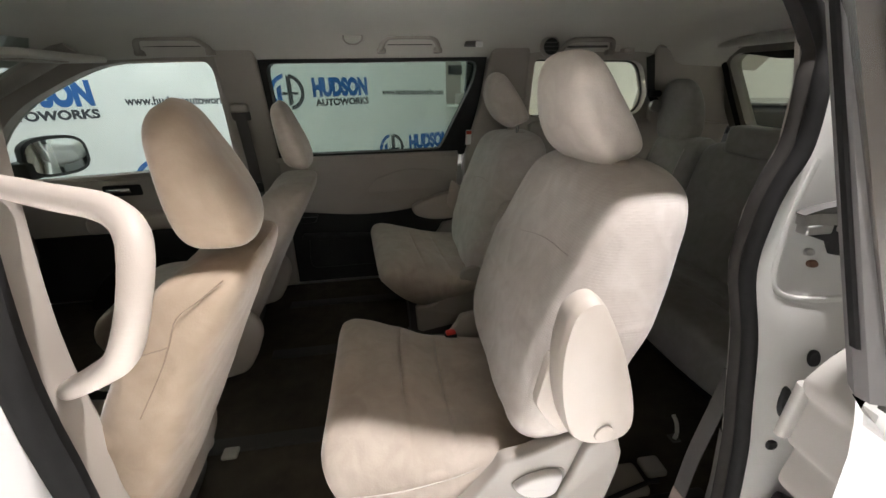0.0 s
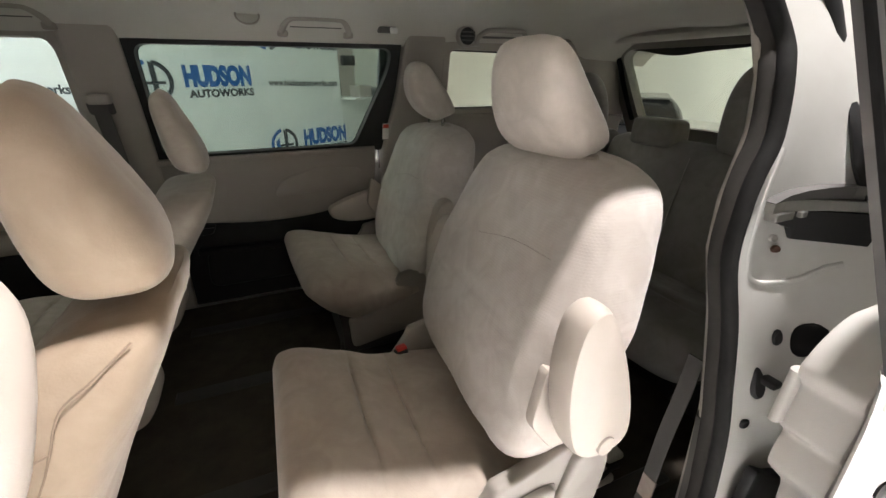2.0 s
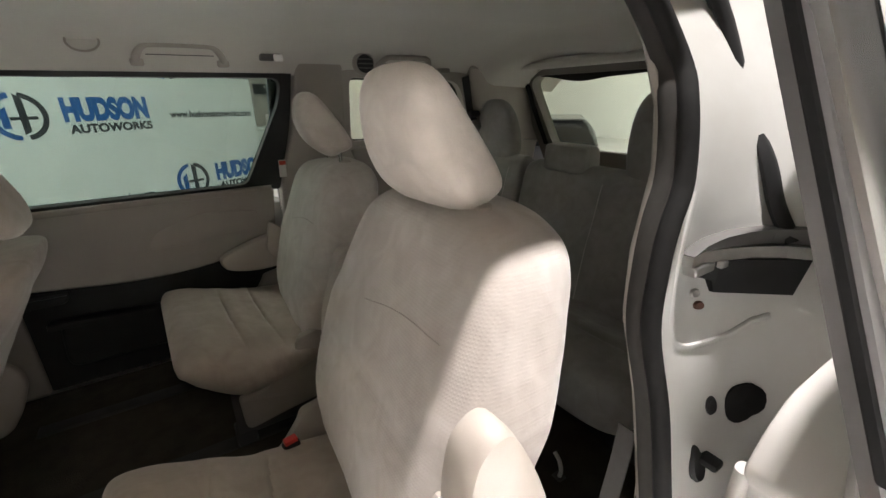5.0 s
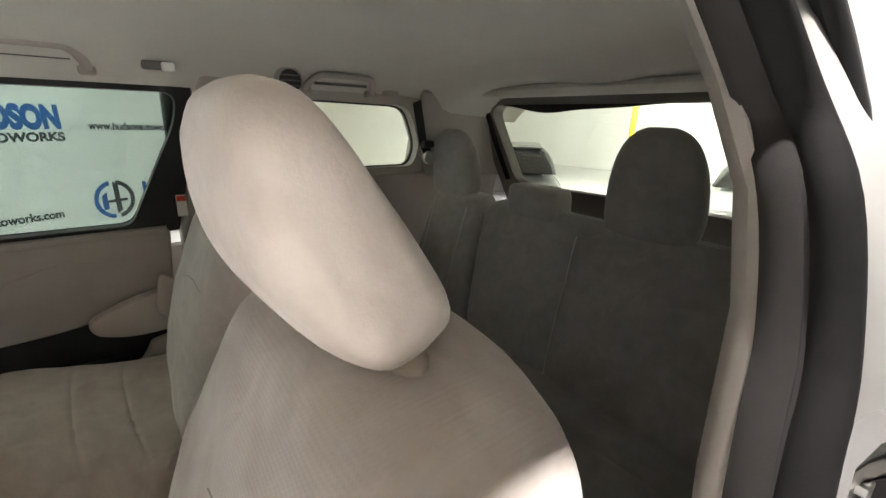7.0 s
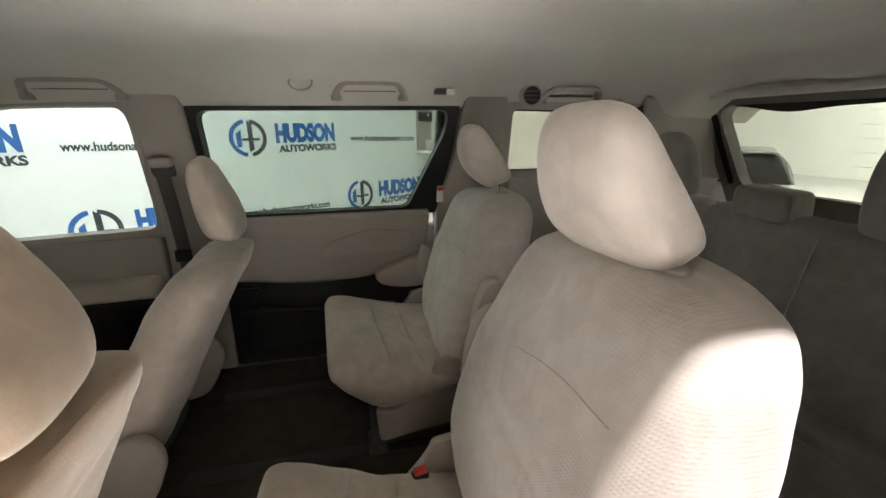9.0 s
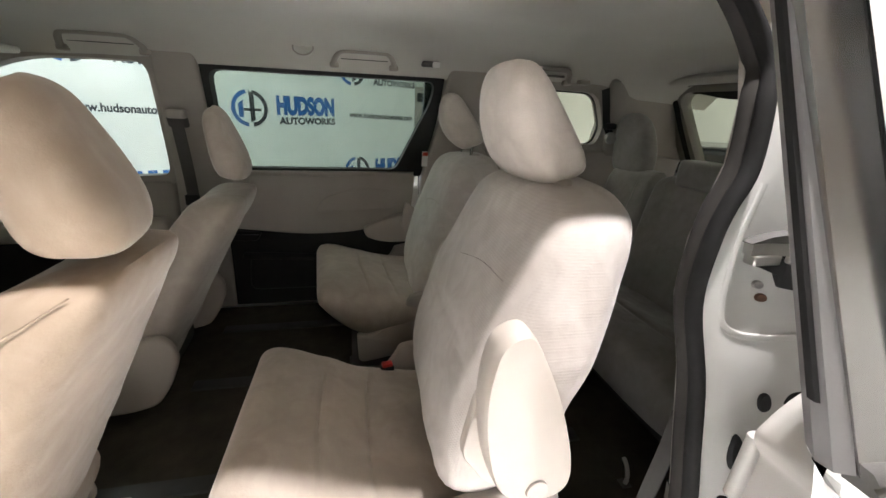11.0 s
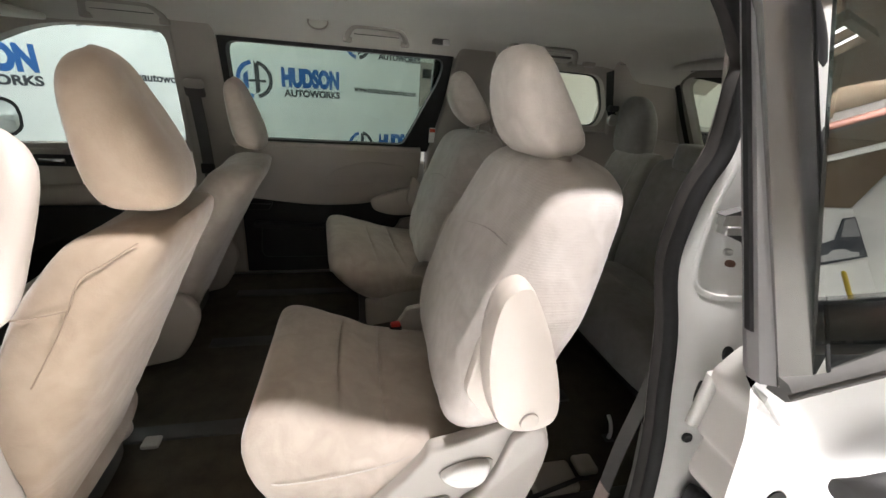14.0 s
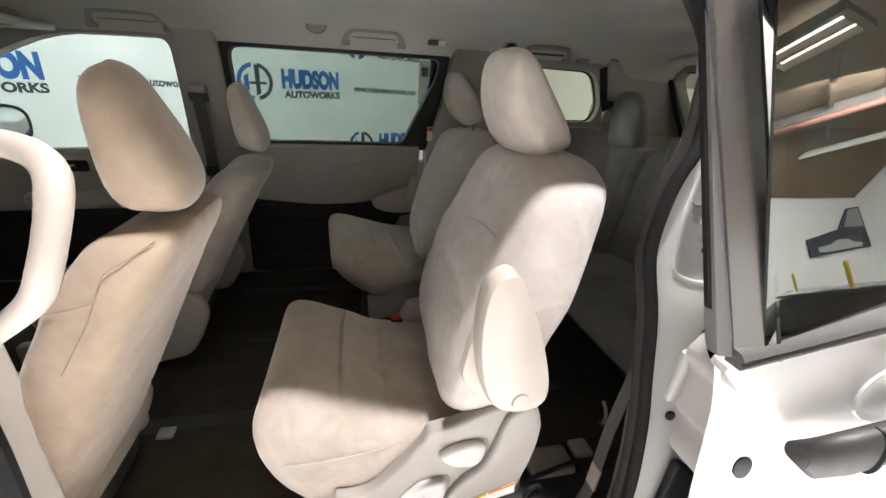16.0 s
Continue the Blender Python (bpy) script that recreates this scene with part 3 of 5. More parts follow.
part("rocker", box(-2.0, 1.4, -0.98, -0.84, 0.2, FLOOR - 0.035, 0.03, 3), PAINT, van, "white painted sill")
part("underbody", box(-2.0, 1.4, -0.85, 0.86, 0.22, 0.335), BLACK, van, smooth=False)

# ---- far side
win_in = rounded([(-0.865, 1.135), (-0.125, 1.135), (0.02, 1.44), (0.032, 1.522), (-0.85, 1.522)], [0.04, 0.03, 0.12, 0.05, 0.04])
win_out = rounded([(-0.888, 1.105), (-0.005, 1.105), (0.055, 1.36), (0.075, 1.61), (-0.875, 1.61)], [0.02, 0.01, 0.08, 0.03, 0.03])
far_door = part("far_sliding_door", bend(ring_plate(win_out, win_in, -0.012, 0.05), 1), BLACK, van, "closed sliding door with black window surround")
pane = part("window_pane", bend(plate(rounded([(-0.89, 1.115), (-0.05, 1.115), (0.05, 1.42), (0.06, 1.58), (-0.87, 1.58)], 0.03), 0.03, 0.035, "y", 0), 1), GLASS_TINT, far_door, "tinted privacy glass")
pane.visible_shadow = False
part("door_trim", bend(plate(rounded([(-0.90, 0.86), (-0.55, 0.82), (-0.3, 0.83), (-0.05, 0.9), (-0.03, 1.115), (-0.91, 1.115)], [0.03, 0.1, 0.1, 0.05, 0.02, 0.02]), -0.022, 0.03, "y", 0.01, 3), 1), TRIM, far_door, "grey padded door lining")
part("door_trim_insert", bend(plate(rounded([(-0.5, 0.93), (-0.12, 0.95), (-0.1, 1.03), (-0.3, 1.05), (-0.46, 1.0)], 0.05), -0.0265, -0.01, "y", 0.004, 2), 1), TRIM, far_door)
part("belt_moulding", bend(plate([(-0.9, 1.10), (-0.04, 1.10), (-0.04, 1.125), (-0.9, 1.125)], -0.03, 0.03, "y", 0.008, 3), 1), TRIM, far_door)
part("lower_lining", bend(plate(rounded([(-0.9, 0.46), (0.0, 0.46), (0.0, 0.9), (-0.3, 0.85), (-0.9, 0.87)], 0.02), -0.008, 0.05, "y", 0.006, 2), 1), BLACK, far_door, "black lower door lining")
part("map_pocket", bend(plate(rounded([(-0.82, 0.55), (-0.2, 0.55), (-0.2, 0.70), (-0.80, 0.74)], 0.05), -0.05, 0.0, "y", 0.018, 3), 1), BLACK, far_door)
part("pocket_rim", bend(plate(rounded([(-0.83, 0.715), (-0.2, 0.685), (-0.2, 0.705), (-0.83, 0.74)], 0.008), -0.06, -0.01, "y", 0.006, 2), 1), BLACK, far_door)
part("inner_handle", bend(plate(rounded([(-0.88, 0.80), (-0.76, 0.80), (-0.74, 0.84), (-0.88, 0.85)], 0.015), -0.045, -0.01, "y", 0.01, 2), 1), BLACK, far_door)

part("far_body_side", bend(plate([(-2.4, 0.28), (1.45, 0.28), (1.45, 1.05), (-2.4, 1.02)], 0.07, 0.10, "y", 0.01, 1), 1), PAINT, van, "white painted far side")
for x0, x1 in ((-1.08, -0.88), (0.0, 0.30), (0.9, 1.3)):
    part("far_pillar_skin", bend(plate([(x0, 1.0), (x1, 1.0), (x1, 1.62), (x0, 1.62)], 0.065, 0.10, "y", 0.005, 1), 1), GLOSS_BLACK, van, "black outer pillar")
for x in (-1.55, 1.38):
    for y in (-0.80, 0.86):
        tyre = part("wheel", disc((x, y, 0.34), 0.34, 0.22, "y", 28, 0.03), RUBBER, van, "black tyre")
        part("rim", disc((x, y + math.copysign(0.105, y), 0.34), 0.22, 0.03, "y", 24, 0.006), METAL, tyre, "silver wheel rim")

# far centre pillar with belt
b_pillar = part("far_b_pillar", bend(plate(rounded([(-1.085, 0.46), (-0.892, 0.46), (-0.878, 1.58), (-1.03, 1.58), (-1.06, 1.1)], 0.015), -0.03, 0.06, "y", 0.012, 3), 1), TRIM, van, "grey centre pillar lining")
part("belt_slot", bend(plate(rounded([(-1.03, 1.30), (-0.955, 1.30), (-0.955, 1.345), (-1.03, 1.345)], 0.012), -0.04, -0.025, "y", 0.004, 2), 1), TRIM_DARK, b_pillar)
part("belt_webbing", sweep(smooth_path([(-0.99, 0.70, 1.33), (-0.985, 0.735, 1.1), (-0.98, 0.745, 0.8), (-0.98, 0.75, 0.6)], 4), [(-0.001, -0.023), (0.001, -0.023), (0.001, 0.023), (-0.001, 0.023)], (1, 0, 0)), TRIM_DARK, b_pillar, "grey belt webbing", smooth=False)
part("belt_guide", box(-1.02, -0.95, 0.675, 0.72, 1.335, 1.37, 0.012, 3), TRIM, b_pillar)
part("belt_tongue", box(-1.01, -0.955, 0.715, 0.735, 0.985, 1.03, 0.006, 2), BLACK, b_pillar)

# far front door
win_in = rounded([(-2.15, 1.055), (-1.075, 1.10), (-1.05, 1.535), (-1.45, 1.535), (-1.88, 1.35)], [0.03, 0.04, 0.05, 0.15, 0.2])
win_out = rounded([(-2.32, 1.02), (-1.055, 1.065), (-1.025, 1.61), (-1.46, 1.61), (-1.98, 1.42)], [0.03, 0.02, 0.03, 0.15, 0.2])
front_door = part("far_front_door", bend(ring_plate(win_out, win_in, -0.02, 0.05), 1), TRIM, van, "front passenger door with grey window surround")
pane = part("window_pane", bend(plate(rounded([(-2.22, 1.04), (-1.065, 1.085), (-1.04, 1.55), (-1.45, 1.55), (-1.91, 1.38)], 0.06), 0.03, 0.035, "y", 0), 1), GLASS_CLEAR, front_door, "clear side glass")
pane.visible_shadow = False
part("door_trim", bend(plate(rounded([(-2.35, 0.46), (-1.075, 0.46), (-1.075, 1.075), (-2.35, 1.04)], 0.02), -0.03, 0.05, "y", 0.012, 3), 1), TRIM, front_door, "grey door lining")
part("armrest", bend(plate(rounded([(-1.75, 0.82), (-1.1, 0.84), (-1.1, 0.92), (-1.75, 0.90)], 0.03), -0.10, 0.0, "y", 0.025, 3), 1), BEIGE, front_door, "beige armrest")
part("lower_lining", bend(plate(rounded([(-2.3, 0.47), (-1.085, 0.47), (-1.085, 0.82), (-2.3, 0.80)], 0.03), -0.045, -0.01, "y", 0.01, 2), 1), BLACK, front_door)
part("handle_cup", bend(plate(rounded([(-1.66, 0.985), (-1.5, 0.985), (-1.5, 1.035), (-1.66, 1.035)], 0.012), -0.038, -0.02, "y", 0.004, 2), 1), BLACK, front_door)
part("handle_lever", bend(plate(rounded([(-1.64, 1.0), (-1.54, 1.0), (-1.54, 1.022), (-1.64, 1.022)], 0.008), -0.052, -0.03, "y", 0.005, 2), 1), CHROME, front_door)
mirror_at = pose(-1.945, 0.99, 1.15, 0, 0, -28)
mir = part("door_mirror", move(loft([[(0.035 * k, 0.135 * u * w, 0.092 * v * w) for u, v in sup(3, 3, 20)] for k, w in ((-2, 0.5), (-1, 0.9), (0, 1.0), (1, 1.0))]), mirror_at), BLACK, van, "black door mirror housing")
part("mirror_glass", move(loft([[(0.0355 + 0.002 * k, 0.12 * u, 0.078 * v) for u, v in sup(3, 3, 20)] for k in (0, 1)]), mirror_at), MIRROR, mir, "silver mirror glass")
part("mirror_arm", box(-2.06, -1.96, 0.84, 0.93, 1.06, 1.14, 0.012, 2), BLACK, mir)

# far rear pillar, quarter window and lower lining
c_pillar = part("far_c_pillar", bend(plate(rounded([(-0.002, 0.46), (0.32, 0.46), (0.32, 1.2), (0.275, 1.28), (0.255, 1.58), (0.085, 1.58), (0.06, 1.36), (0.0, 1.10)], 0.02), -0.03, 0.06, "y", 0.014, 3), 1), TRIM, van, "grey rear pillar lining")
part("belt_label", bend(plate([(-0.005, 1.155), (0.022, 1.155), (0.022, 1.225), (-0.005, 1.225)], -0.034, -0.029, "y", 0), 1), WHITE_LABEL, c_pillar, "small white warning label", smooth=False)
part("label_heading", bend(plate([(-0.004, 1.205), (0.021, 1.205), (0.021, 1.222), (-0.004, 1.222)], -0.0355, -0.034, "y", 0), 1), LABEL_RED, c_pillar, smooth=False)
win_in = rounded([(0.30, 1.275), (0.87, 1.275), (0.885, 1.36), (0.80, 1.515), (0.285, 1.525)], [0.03, 0.06, 0.05, 0.06, 0.03])
win_out = rounded([(0.27, 1.24), (0.93, 1.24), (0.95, 1.38), (0.84, 1.60), (0.25, 1.61)], [0.02, 0.05, 0.05, 0.05, 0.02])
quarter = part("quarter_window_frame", bend(ring_plate(win_out, win_in, -0.02, 0.05), 1), TRIM, van, "grey surround of the rear side window")
pane = part("window_pane", bend(plate(rounded([(0.28, 1.255), (0.9, 1.255), (0.91, 1.37), (0.82, 1.54), (0.265, 1.55)], 0.03), 0.03, 0.035, "y", 0), 1), GLASS_TINT_REAR, quarter, "tinted rear side glass")
mid = (sum(p[0] for p in win_in) / len(win_in), sum(p[1] for p in win_in) / len(win_in))
part("window_gasket", bend(ring_plate([(mid[0] + (x - mid[0]) * 1.012, mid[1] + (z - mid[1]) * 1.025) for x, z in win_in], [(mid[0] + (x - mid[0]) * 0.982, mid[1] + (z - mid[1]) * 0.955) for x, z in win_in], 0.018, 0.03), 1), BLACK, quarter, "black rubber edge of the glass")
pane.visible_shadow = False
part("rear_lining", bend(plate(rounded([(0.31, 0.46), (1.4, 0.46), (1.4, 1.245), (0.31, 1.255)], 0.02), -0.035, 0.05, "y", 0.014, 3), 1), TRIM, van, "grey rear side lining")
part("far_d_pillar", bend(plate(rounded([(0.93, 1.22), (1.42, 1.2), (1.22, 1.58), (0.83, 1.58)], 0.02), -0.04, 0.06, "y", 0.016, 3), 1), TRIM, van, "grey rearmost pillar lining")
belt3 = part("rear_belt", sweep(smooth_path([(0.80, 0.62, 1.53), (0.84, 0.655, 1.45), (0.875, 0.68, 1.37), (0.93, 0.69, 1.30)], 4), [(-0.0012, -0.018), (0.0012, -0.018), (0.0012, 0.018), (-0.0012, 0.018)], (1, 0, 0)), BLACK, van, "black rear seat belt", smooth=False)
part("belt_hanger", box(0.86, 0.915, 0.655, 0.70, 1.355, 1.385, 0.01, 2), BLACK, belt3)
part("belt_clip", disc((0.90, 0.675, 1.315), 0.028, 0.02, "y", 14, 0.005), METAL, belt3)

# small fittings along the far roof edge
def grab_handle(x, y, z, length=0.24):
    """A fold-down handle lying against the sloping roof edge: a bar between two hinged ends."""
    h = length / 2
    base = part("grab_handle", sweep(smooth_path([(x - h, y + 0.022, z - 0.022), (x - h + 0.008, y - 0.002, z + 0.002), (x - h + 0.028, y - 0.03, z + 0.022), (x - h + 0.06, y - 0.036, z + 0.027), (x + h - 0.06, y - 0.036, z + 0.027), (x + h - 0.028, y - 0.03, z + 0.022), (x + h - 0.008, y - 0.002, z + 0.002), (x + h, y + 0.022, z - 0.022)], 5), circle(0.012, 10, 0.010)), TRIM, van, "grey fold-down grab handle")
    for d in (-1, 1):
        part("hinge_cap", box(x + d * (h - 0.004) - 0.018, x + d * (h - 0.004) + 0.018, y + 0.008, y + 0.04, z - 0.03, z - 0.008, 0.006, 2), TRIM, base)
    # a dark bar gives the shade behind the grip; no hollow is cut
    part("recess", sweep([(x - h + 0.03, y + 0.004, z + 0.004), (x + h - 0.03, y + 0.004, z + 0.004)], [(-0.006, -0.004), (0.006, -0.004), (0.006, 0.004), (-0.006, 0.004)]), TRIM_DARK, base, "dark bar standing in for the finger recess's shade")


grab_handle(-0.265, 0.625, 1.58)
grab_handle(-1.16, 0.625, 1.58, 0.26)
grab_handle(0.50, 0.62, 1.565)
cap = part("round_cover", disc((-0.488, 0.575, 1.60), 0.035, 0.012, "y", 24, 0.004), HEADLINER, headliner, "round felt cover")
cap.matrix_local = Matrix.Translation((-0.488, 0.575, 1.60)) @ Matrix.Rotation(radians(-40), 4, "X") @ Matrix.Translation((0.488, -0.575, -1.60))
rim_ = part("cover_rim", sweep([(-0.488 + 0.036 * c, 0.567, 1.60 + 0.036 * d) for c, d in circle(1, 24)], circle(0.003, 6), (0, 1, 0), True), TRIM, cap)
rim_.matrix_parent_inverse.identity()

hook = part("coat_hook", box(-0.04, 0.03, 0.595, 0.64, 1.572, 1.592, 0.006, 2), TRIM_DARK, van, "dark coat hook")
part("hook_tongue", box(0.0, 0.03, 0.588, 0.60, 1.568, 1.59, 0.005, 2), WHITE_LABEL, hook)
vent = part("roof_vent", disc((0.32, 0.60, 1.568), 0.042, 0.03, "y", 24, 0.008), TRIM, van, "round roof air vent")
part("vent_mouth", disc((0.32, 0.583, 1.568), 0.032, 0.008, "y", 20, 0.002), BLACK, vent)
for k in (-1, 0, 1):
    part("vent_vane", box(0.291, 0.349, 0.574, 0.582, 1.566 + 0.015 * k, 1.570 + 0.015 * k), TRIM_DARK, vent, smooth=False)
hook = part("coat_hook", box(0.66, 0.71, 0.60, 0.64, 1.54, 1.56, 0.006, 2), TRIM, van, "grey coat hook")

# ---- tailgate
def tail(y, z):
    return 1.235 + 0.62 * (1.55 - z) - 0.05 * (y / 0.65) ** 2


def tail_bend(bm):
    """Lay a plate, built in the yz plane, on the slanting tailgate."""
    for a in [-0.45, -0.3, -0.15, 0.0, 0.15, 0.3, 0.45]:
        bmesh.ops.bisect_plane(bm, geom=bm.verts[:] + bm.edges[:] + bm.faces[:], plane_co=(0, a, 0), plane_no=(0, 1, 0))
    for v in bm.verts:
        v.co.x += tail(v.co.y, v.co.z)
    return bm


def ring_plate_x(outer, inner, a, b):
    bm = ring_plate(outer, inner, a, b)
    for v in bm.verts:
        v.co = Vector((v.co.y, v.co.x, v.co.z))
    return bm


g_in = rounded([(-0.60, 1.175), (0.64, 1.175), (0.635, 1.50), (0.585, 1.535), (-0.545, 1.535), (-0.595, 1.50)], [0.06, 0.06, 0.03, 0.03, 0.03, 0.03])
g_out = rounded([(-0.72, 0.46), (0.76, 0.46), (0.72, 1.53), (0.64, 1.59), (-0.60, 1.59), (-0.68, 1.53)], [0.02, 0.02, 0.03, 0.03, 0.03, 0.03])
tailgate = part("tailgate", tail_bend(ring_plate_x(g_out, g_in, -0.01, 0.05)), TRIM_MID, van, "tailgate lining in grey plastic")
pane = part("window_pane", tail_bend(plate(rounded([(-0.62, 1.16), (0.66, 1.16), (0.65, 1.51), (0.6, 1.55), (-0.56, 1.55), (-0.61, 1.51)], 0.03), 0.03, 0.035, "x", 0)), GLASS_TINT_REAR, tailgate, "tinted rear window")
pane.visible_shadow = False
# shade under the rear header, put in as a black strip with a wavy edge
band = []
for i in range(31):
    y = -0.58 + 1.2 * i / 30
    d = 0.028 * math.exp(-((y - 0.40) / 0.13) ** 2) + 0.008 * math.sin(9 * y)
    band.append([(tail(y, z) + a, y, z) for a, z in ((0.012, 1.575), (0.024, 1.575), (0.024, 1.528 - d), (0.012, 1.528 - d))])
part("rear_shade_band", loft(band), BLACK, tailgate, "black strip standing in for shade along the glass", smooth=False)
part("tailgate_seal", sweep(smooth_path([(tail(-0.6, 1.2) - 0.02, -0.64, 1.2), (tail(-0.6, 1.45) - 0.02, -0.62, 1.45), (tail(-0.5, 1.55) - 0.03, -0.55, 1.565), (tail(0, 1.56) - 0.03, 0.02, 1.572), (tail(0.55, 1.55) - 0.03, 0.59, 1.565), (tail(0.6, 1.45) - 0.02, 0.66, 1.45), (tail(0.6, 1.2) - 0.02, 0.68, 1.2)], 6), circle(0.014, 8), (1, 0, 0)), RUBBER, tailgate, "black tailgate seal")
part("rear_header", loft([[(1.10 + 0.05 * c, y, 1.575 + 0.022 * s) for c, s in circle(1, 12)] for y in [CENTRE - 0.6 + 0.1 * k for k in range(13)]]), HEADLINER, van, "grey rear roof edge")

# ---- front end: dash, windscreen, roof visor
part("dashboard", loft([[(-2.2 + 0.2 * u, y, 0.80 + 0.17 * v) for u, v in sup(3, 3, 20)] for y in (-0.74, -0.3, 0.3, 0.78)]), TRIM_DARK, van, "dark dashboard")
part("footwell_wall", box(-2.44, -2.37, -0.76, 0.80, 0.3, 1.05), TRIM_DARK, van, smooth=False)
pane = part("windscreen", loft([[(-2.45, -0.7, 1.03), (-2.45, 0.74, 1.03), (-2.44, 0.74, 1.03), (-2.44, -0.7, 1.03)], [(-1.6, -0.58, 1.60), (-1.6, 0.62, 1.60), (-1.59, 0.62, 1.605), (-1.59, -0.58, 1.605)]]), GLASS_CLEAR, van, "clear windscreen", smooth=False)
pane.visible_shadow = False
for y0, y1 in ((0.74, 0.63), (-0.70, -0.59)):
    part("a_pillar", sweep([(-2.42, y0, 1.04), (-2.02, (y0 + y1) / 2 + 0.01 * (1 if y0 > 0 else -1), 1.36), (-1.5, y1, 1.59)], circle(0.04, 10, 0.03)), TRIM, van, "grey windscreen pillar")
visor = part("sun_visor", plate(rounded([(-1.5, 0.10), (-1.32, 0.10), (-1.36, 0.58), (-1.54, 0.58)], 0.04), 1.525, 1.545, "z", 0.008, 3), HEADLINER, van, "grey folded sun visor")
part("visor_mirror_flap", plate(rounded([(-1.48, 0.22), (-1.39, 0.22), (-1.41, 0.44), (-1.5, 0.44)], 0.01), 1.521, 1.526, "z", 0), TRIM, visor)

# ---- near side: closed front part
part("near_front_door_trim", bend(plate(rounded([(-2.0, 0.46), (-0.96, 0.46), (-0.96, 1.1), (-2.0, 1.1)], 0.02), -0.03, 0.05, "y", 0.012, 3), -1), TRIM, van, "grey door lining")
part("near_front_door_skin", bend(plate(rounded([(-2.0, 0.3), (-0.955, 0.3), (-0.955, 1.11), (-2.0, 1.11)], 0.02), 0.09, 0.12, "y", 0.012, 3), -1), PAINT, van, "white painted front door")
win_in = rounded([(-1.78, 1.12), (-1.03, 1.12), (-1.0, 1.535), (-1.35, 1.535), (-1.62, 1.40)], [0.03, 0.04, 0.05, 0.15, 0.2])
win_out = rounded([(-1.95, 1.08), (-0.965, 1.08), (-0.955, 1.575), (-1.36, 1.575), (-1.70, 1.43)], [0.03, 0.02, 0.03, 0.15, 0.2])
near_front = part("near_front_window_frame", bend(ring_plate(win_out, win_in, -0.02, 0.09), -1), BLACK, van, "black window surround")
pane = part("window_pane", bend(plate(rounded([(-1.84, 1.1), (-1.0, 1.1), (-0.98, 1.55), (-1.35, 1.55), (-1.65, 1.41)], 0.06), 0.05, 0.055, "y", 0), -1), GLASS_CLEAR, near_front, "clear side glass")
pane.visible_shadow = False

# near centre pillar: paint outside, seal, beige lining and assist handle
def lean(z):
    """The centre pillar leans forwards above the waist."""
    return -0.058 * max(0.0, (z - 0.95) / 0.6)


def pillar_line(off, x, z0=0.4, z1=1.60, k=20):
    return [(x + lean(z), CENTRE + 0.02 - spline(SIDE, z)[0] - off, z) for z in [z0 + (z1 - z0) * i / k for i in range(k + 1)]]


near_b = part("near_b_pillar", loft([[(-0.965 + d, y - 0.12, z), (-0.90 + d, y - 0.125, z), (-0.875 + d, y - 0.11, z), (-0.868 + d, y - 0.03, z), (-0.87 + d, y, z), (-0.965 + d, y, z)] for d, y, z in pillar_line(-0.03, 0, 0.3, 1.6)]), PAINT, van, "white painted centre pillar")
part("pillar_lining", loft([[(-0.99 + d, y + 0.075, z), (-0.99 + d, y + 0.03, z), (-0.875 + d, y + 0.0, z), (-0.858 + d, y + 0.004, z), (-0.855 + d, y + 0.055, z), (-0.87 + d, y + 0.075, z)] for d, y, z in pillar_line(-0.03, 0, 0.46, 1.58)]), LINING_TAN, near_b, "grey-beige pillar lining")
part("pillar_seal", sweep(pillar_line(-0.005, -0.858, 0.36, 1.60), circle(0.019, 10, 0.024), (1, 0, 0)), RUBBER, near_b, "dark rubber door seal")
part("warning_sticker", plate([(-0.912, 0.76), (-0.874, 0.76), (-0.874, 0.885), (-0.912, 0.885)], -0.869, -0.8665, "y", 0), WHITE_LABEL, near_b, "white warning sticker", smooth=False)
part("sticker_heading", plate([(-0.912, 0.855), (-0.874, 0.855), (-0.874, 0.885), (-0.912, 0.885)], -0.8705, -0.869, "y", 0), ORANGE, near_b, "orange heading", smooth=False)
def on_handle(p):
    """The handle's line, turned and stretched into its place."""
    v = Matrix.Rotation(radians(-14.1), 3, "Z") @ Matrix.Rotation(radians(-3.1), 3, "Y") @ Vector(((p[0] + 0.8541) * 1.36, (p[1] + 0.6948) * 1.231, (p[2] - 1.2136) * 0.763))
    return v + Vector((-0.768, -0.753, 1.243))


handle = part("assist_handle", sweep(smooth_path([(-0.86, -0.70, 1.06), (-0.80, -0.752, 1.105), (-0.745, -0.795, 1.145), (-0.692, -0.832, 1.187), (-0.662, -0.847, 1.232)] + [on_handle(p) for p in [ (-0.752, -0.735, 1.265), (-0.762, -0.718, 1.305), (-0.79, -0.705, 1.328), (-0.85, -0.685, 1.338), (-0.95, -0.635, 1.342)]], 6), circle(0.0155, 14, 0.0145)), HANDLE_TAN, near_b, "beige assist handle")

# header above the opening and its seal
open_seal = [(-0.858, -0.75, 0.46), (-0.86, -0.745, 0.8), (-0.858, -0.72, 1.1), (-0.905, -0.645, 1.4), (-0.905, -0.605, 1.545), (-0.86, -0.585, 1.61), (-0.72, -0.58, 1.63), (-0.3, -0.575, 1.635), (0.06, -0.58, 1.632), (0.165, -0.60, 1.59), (0.20, -0.63, 1.52)]
rear_seal = [(0.21, 1.49), (0.188, 1.43), (0.167, 1.35), (0.139, 1.30), (0.121, 1.25), (0.109, 1.17), (0.126, 1.06), (0.131, 0.95), (0.138, 0.85), (0.142, 0.7), (0.13, 0.55), (0.11, 0.46)]
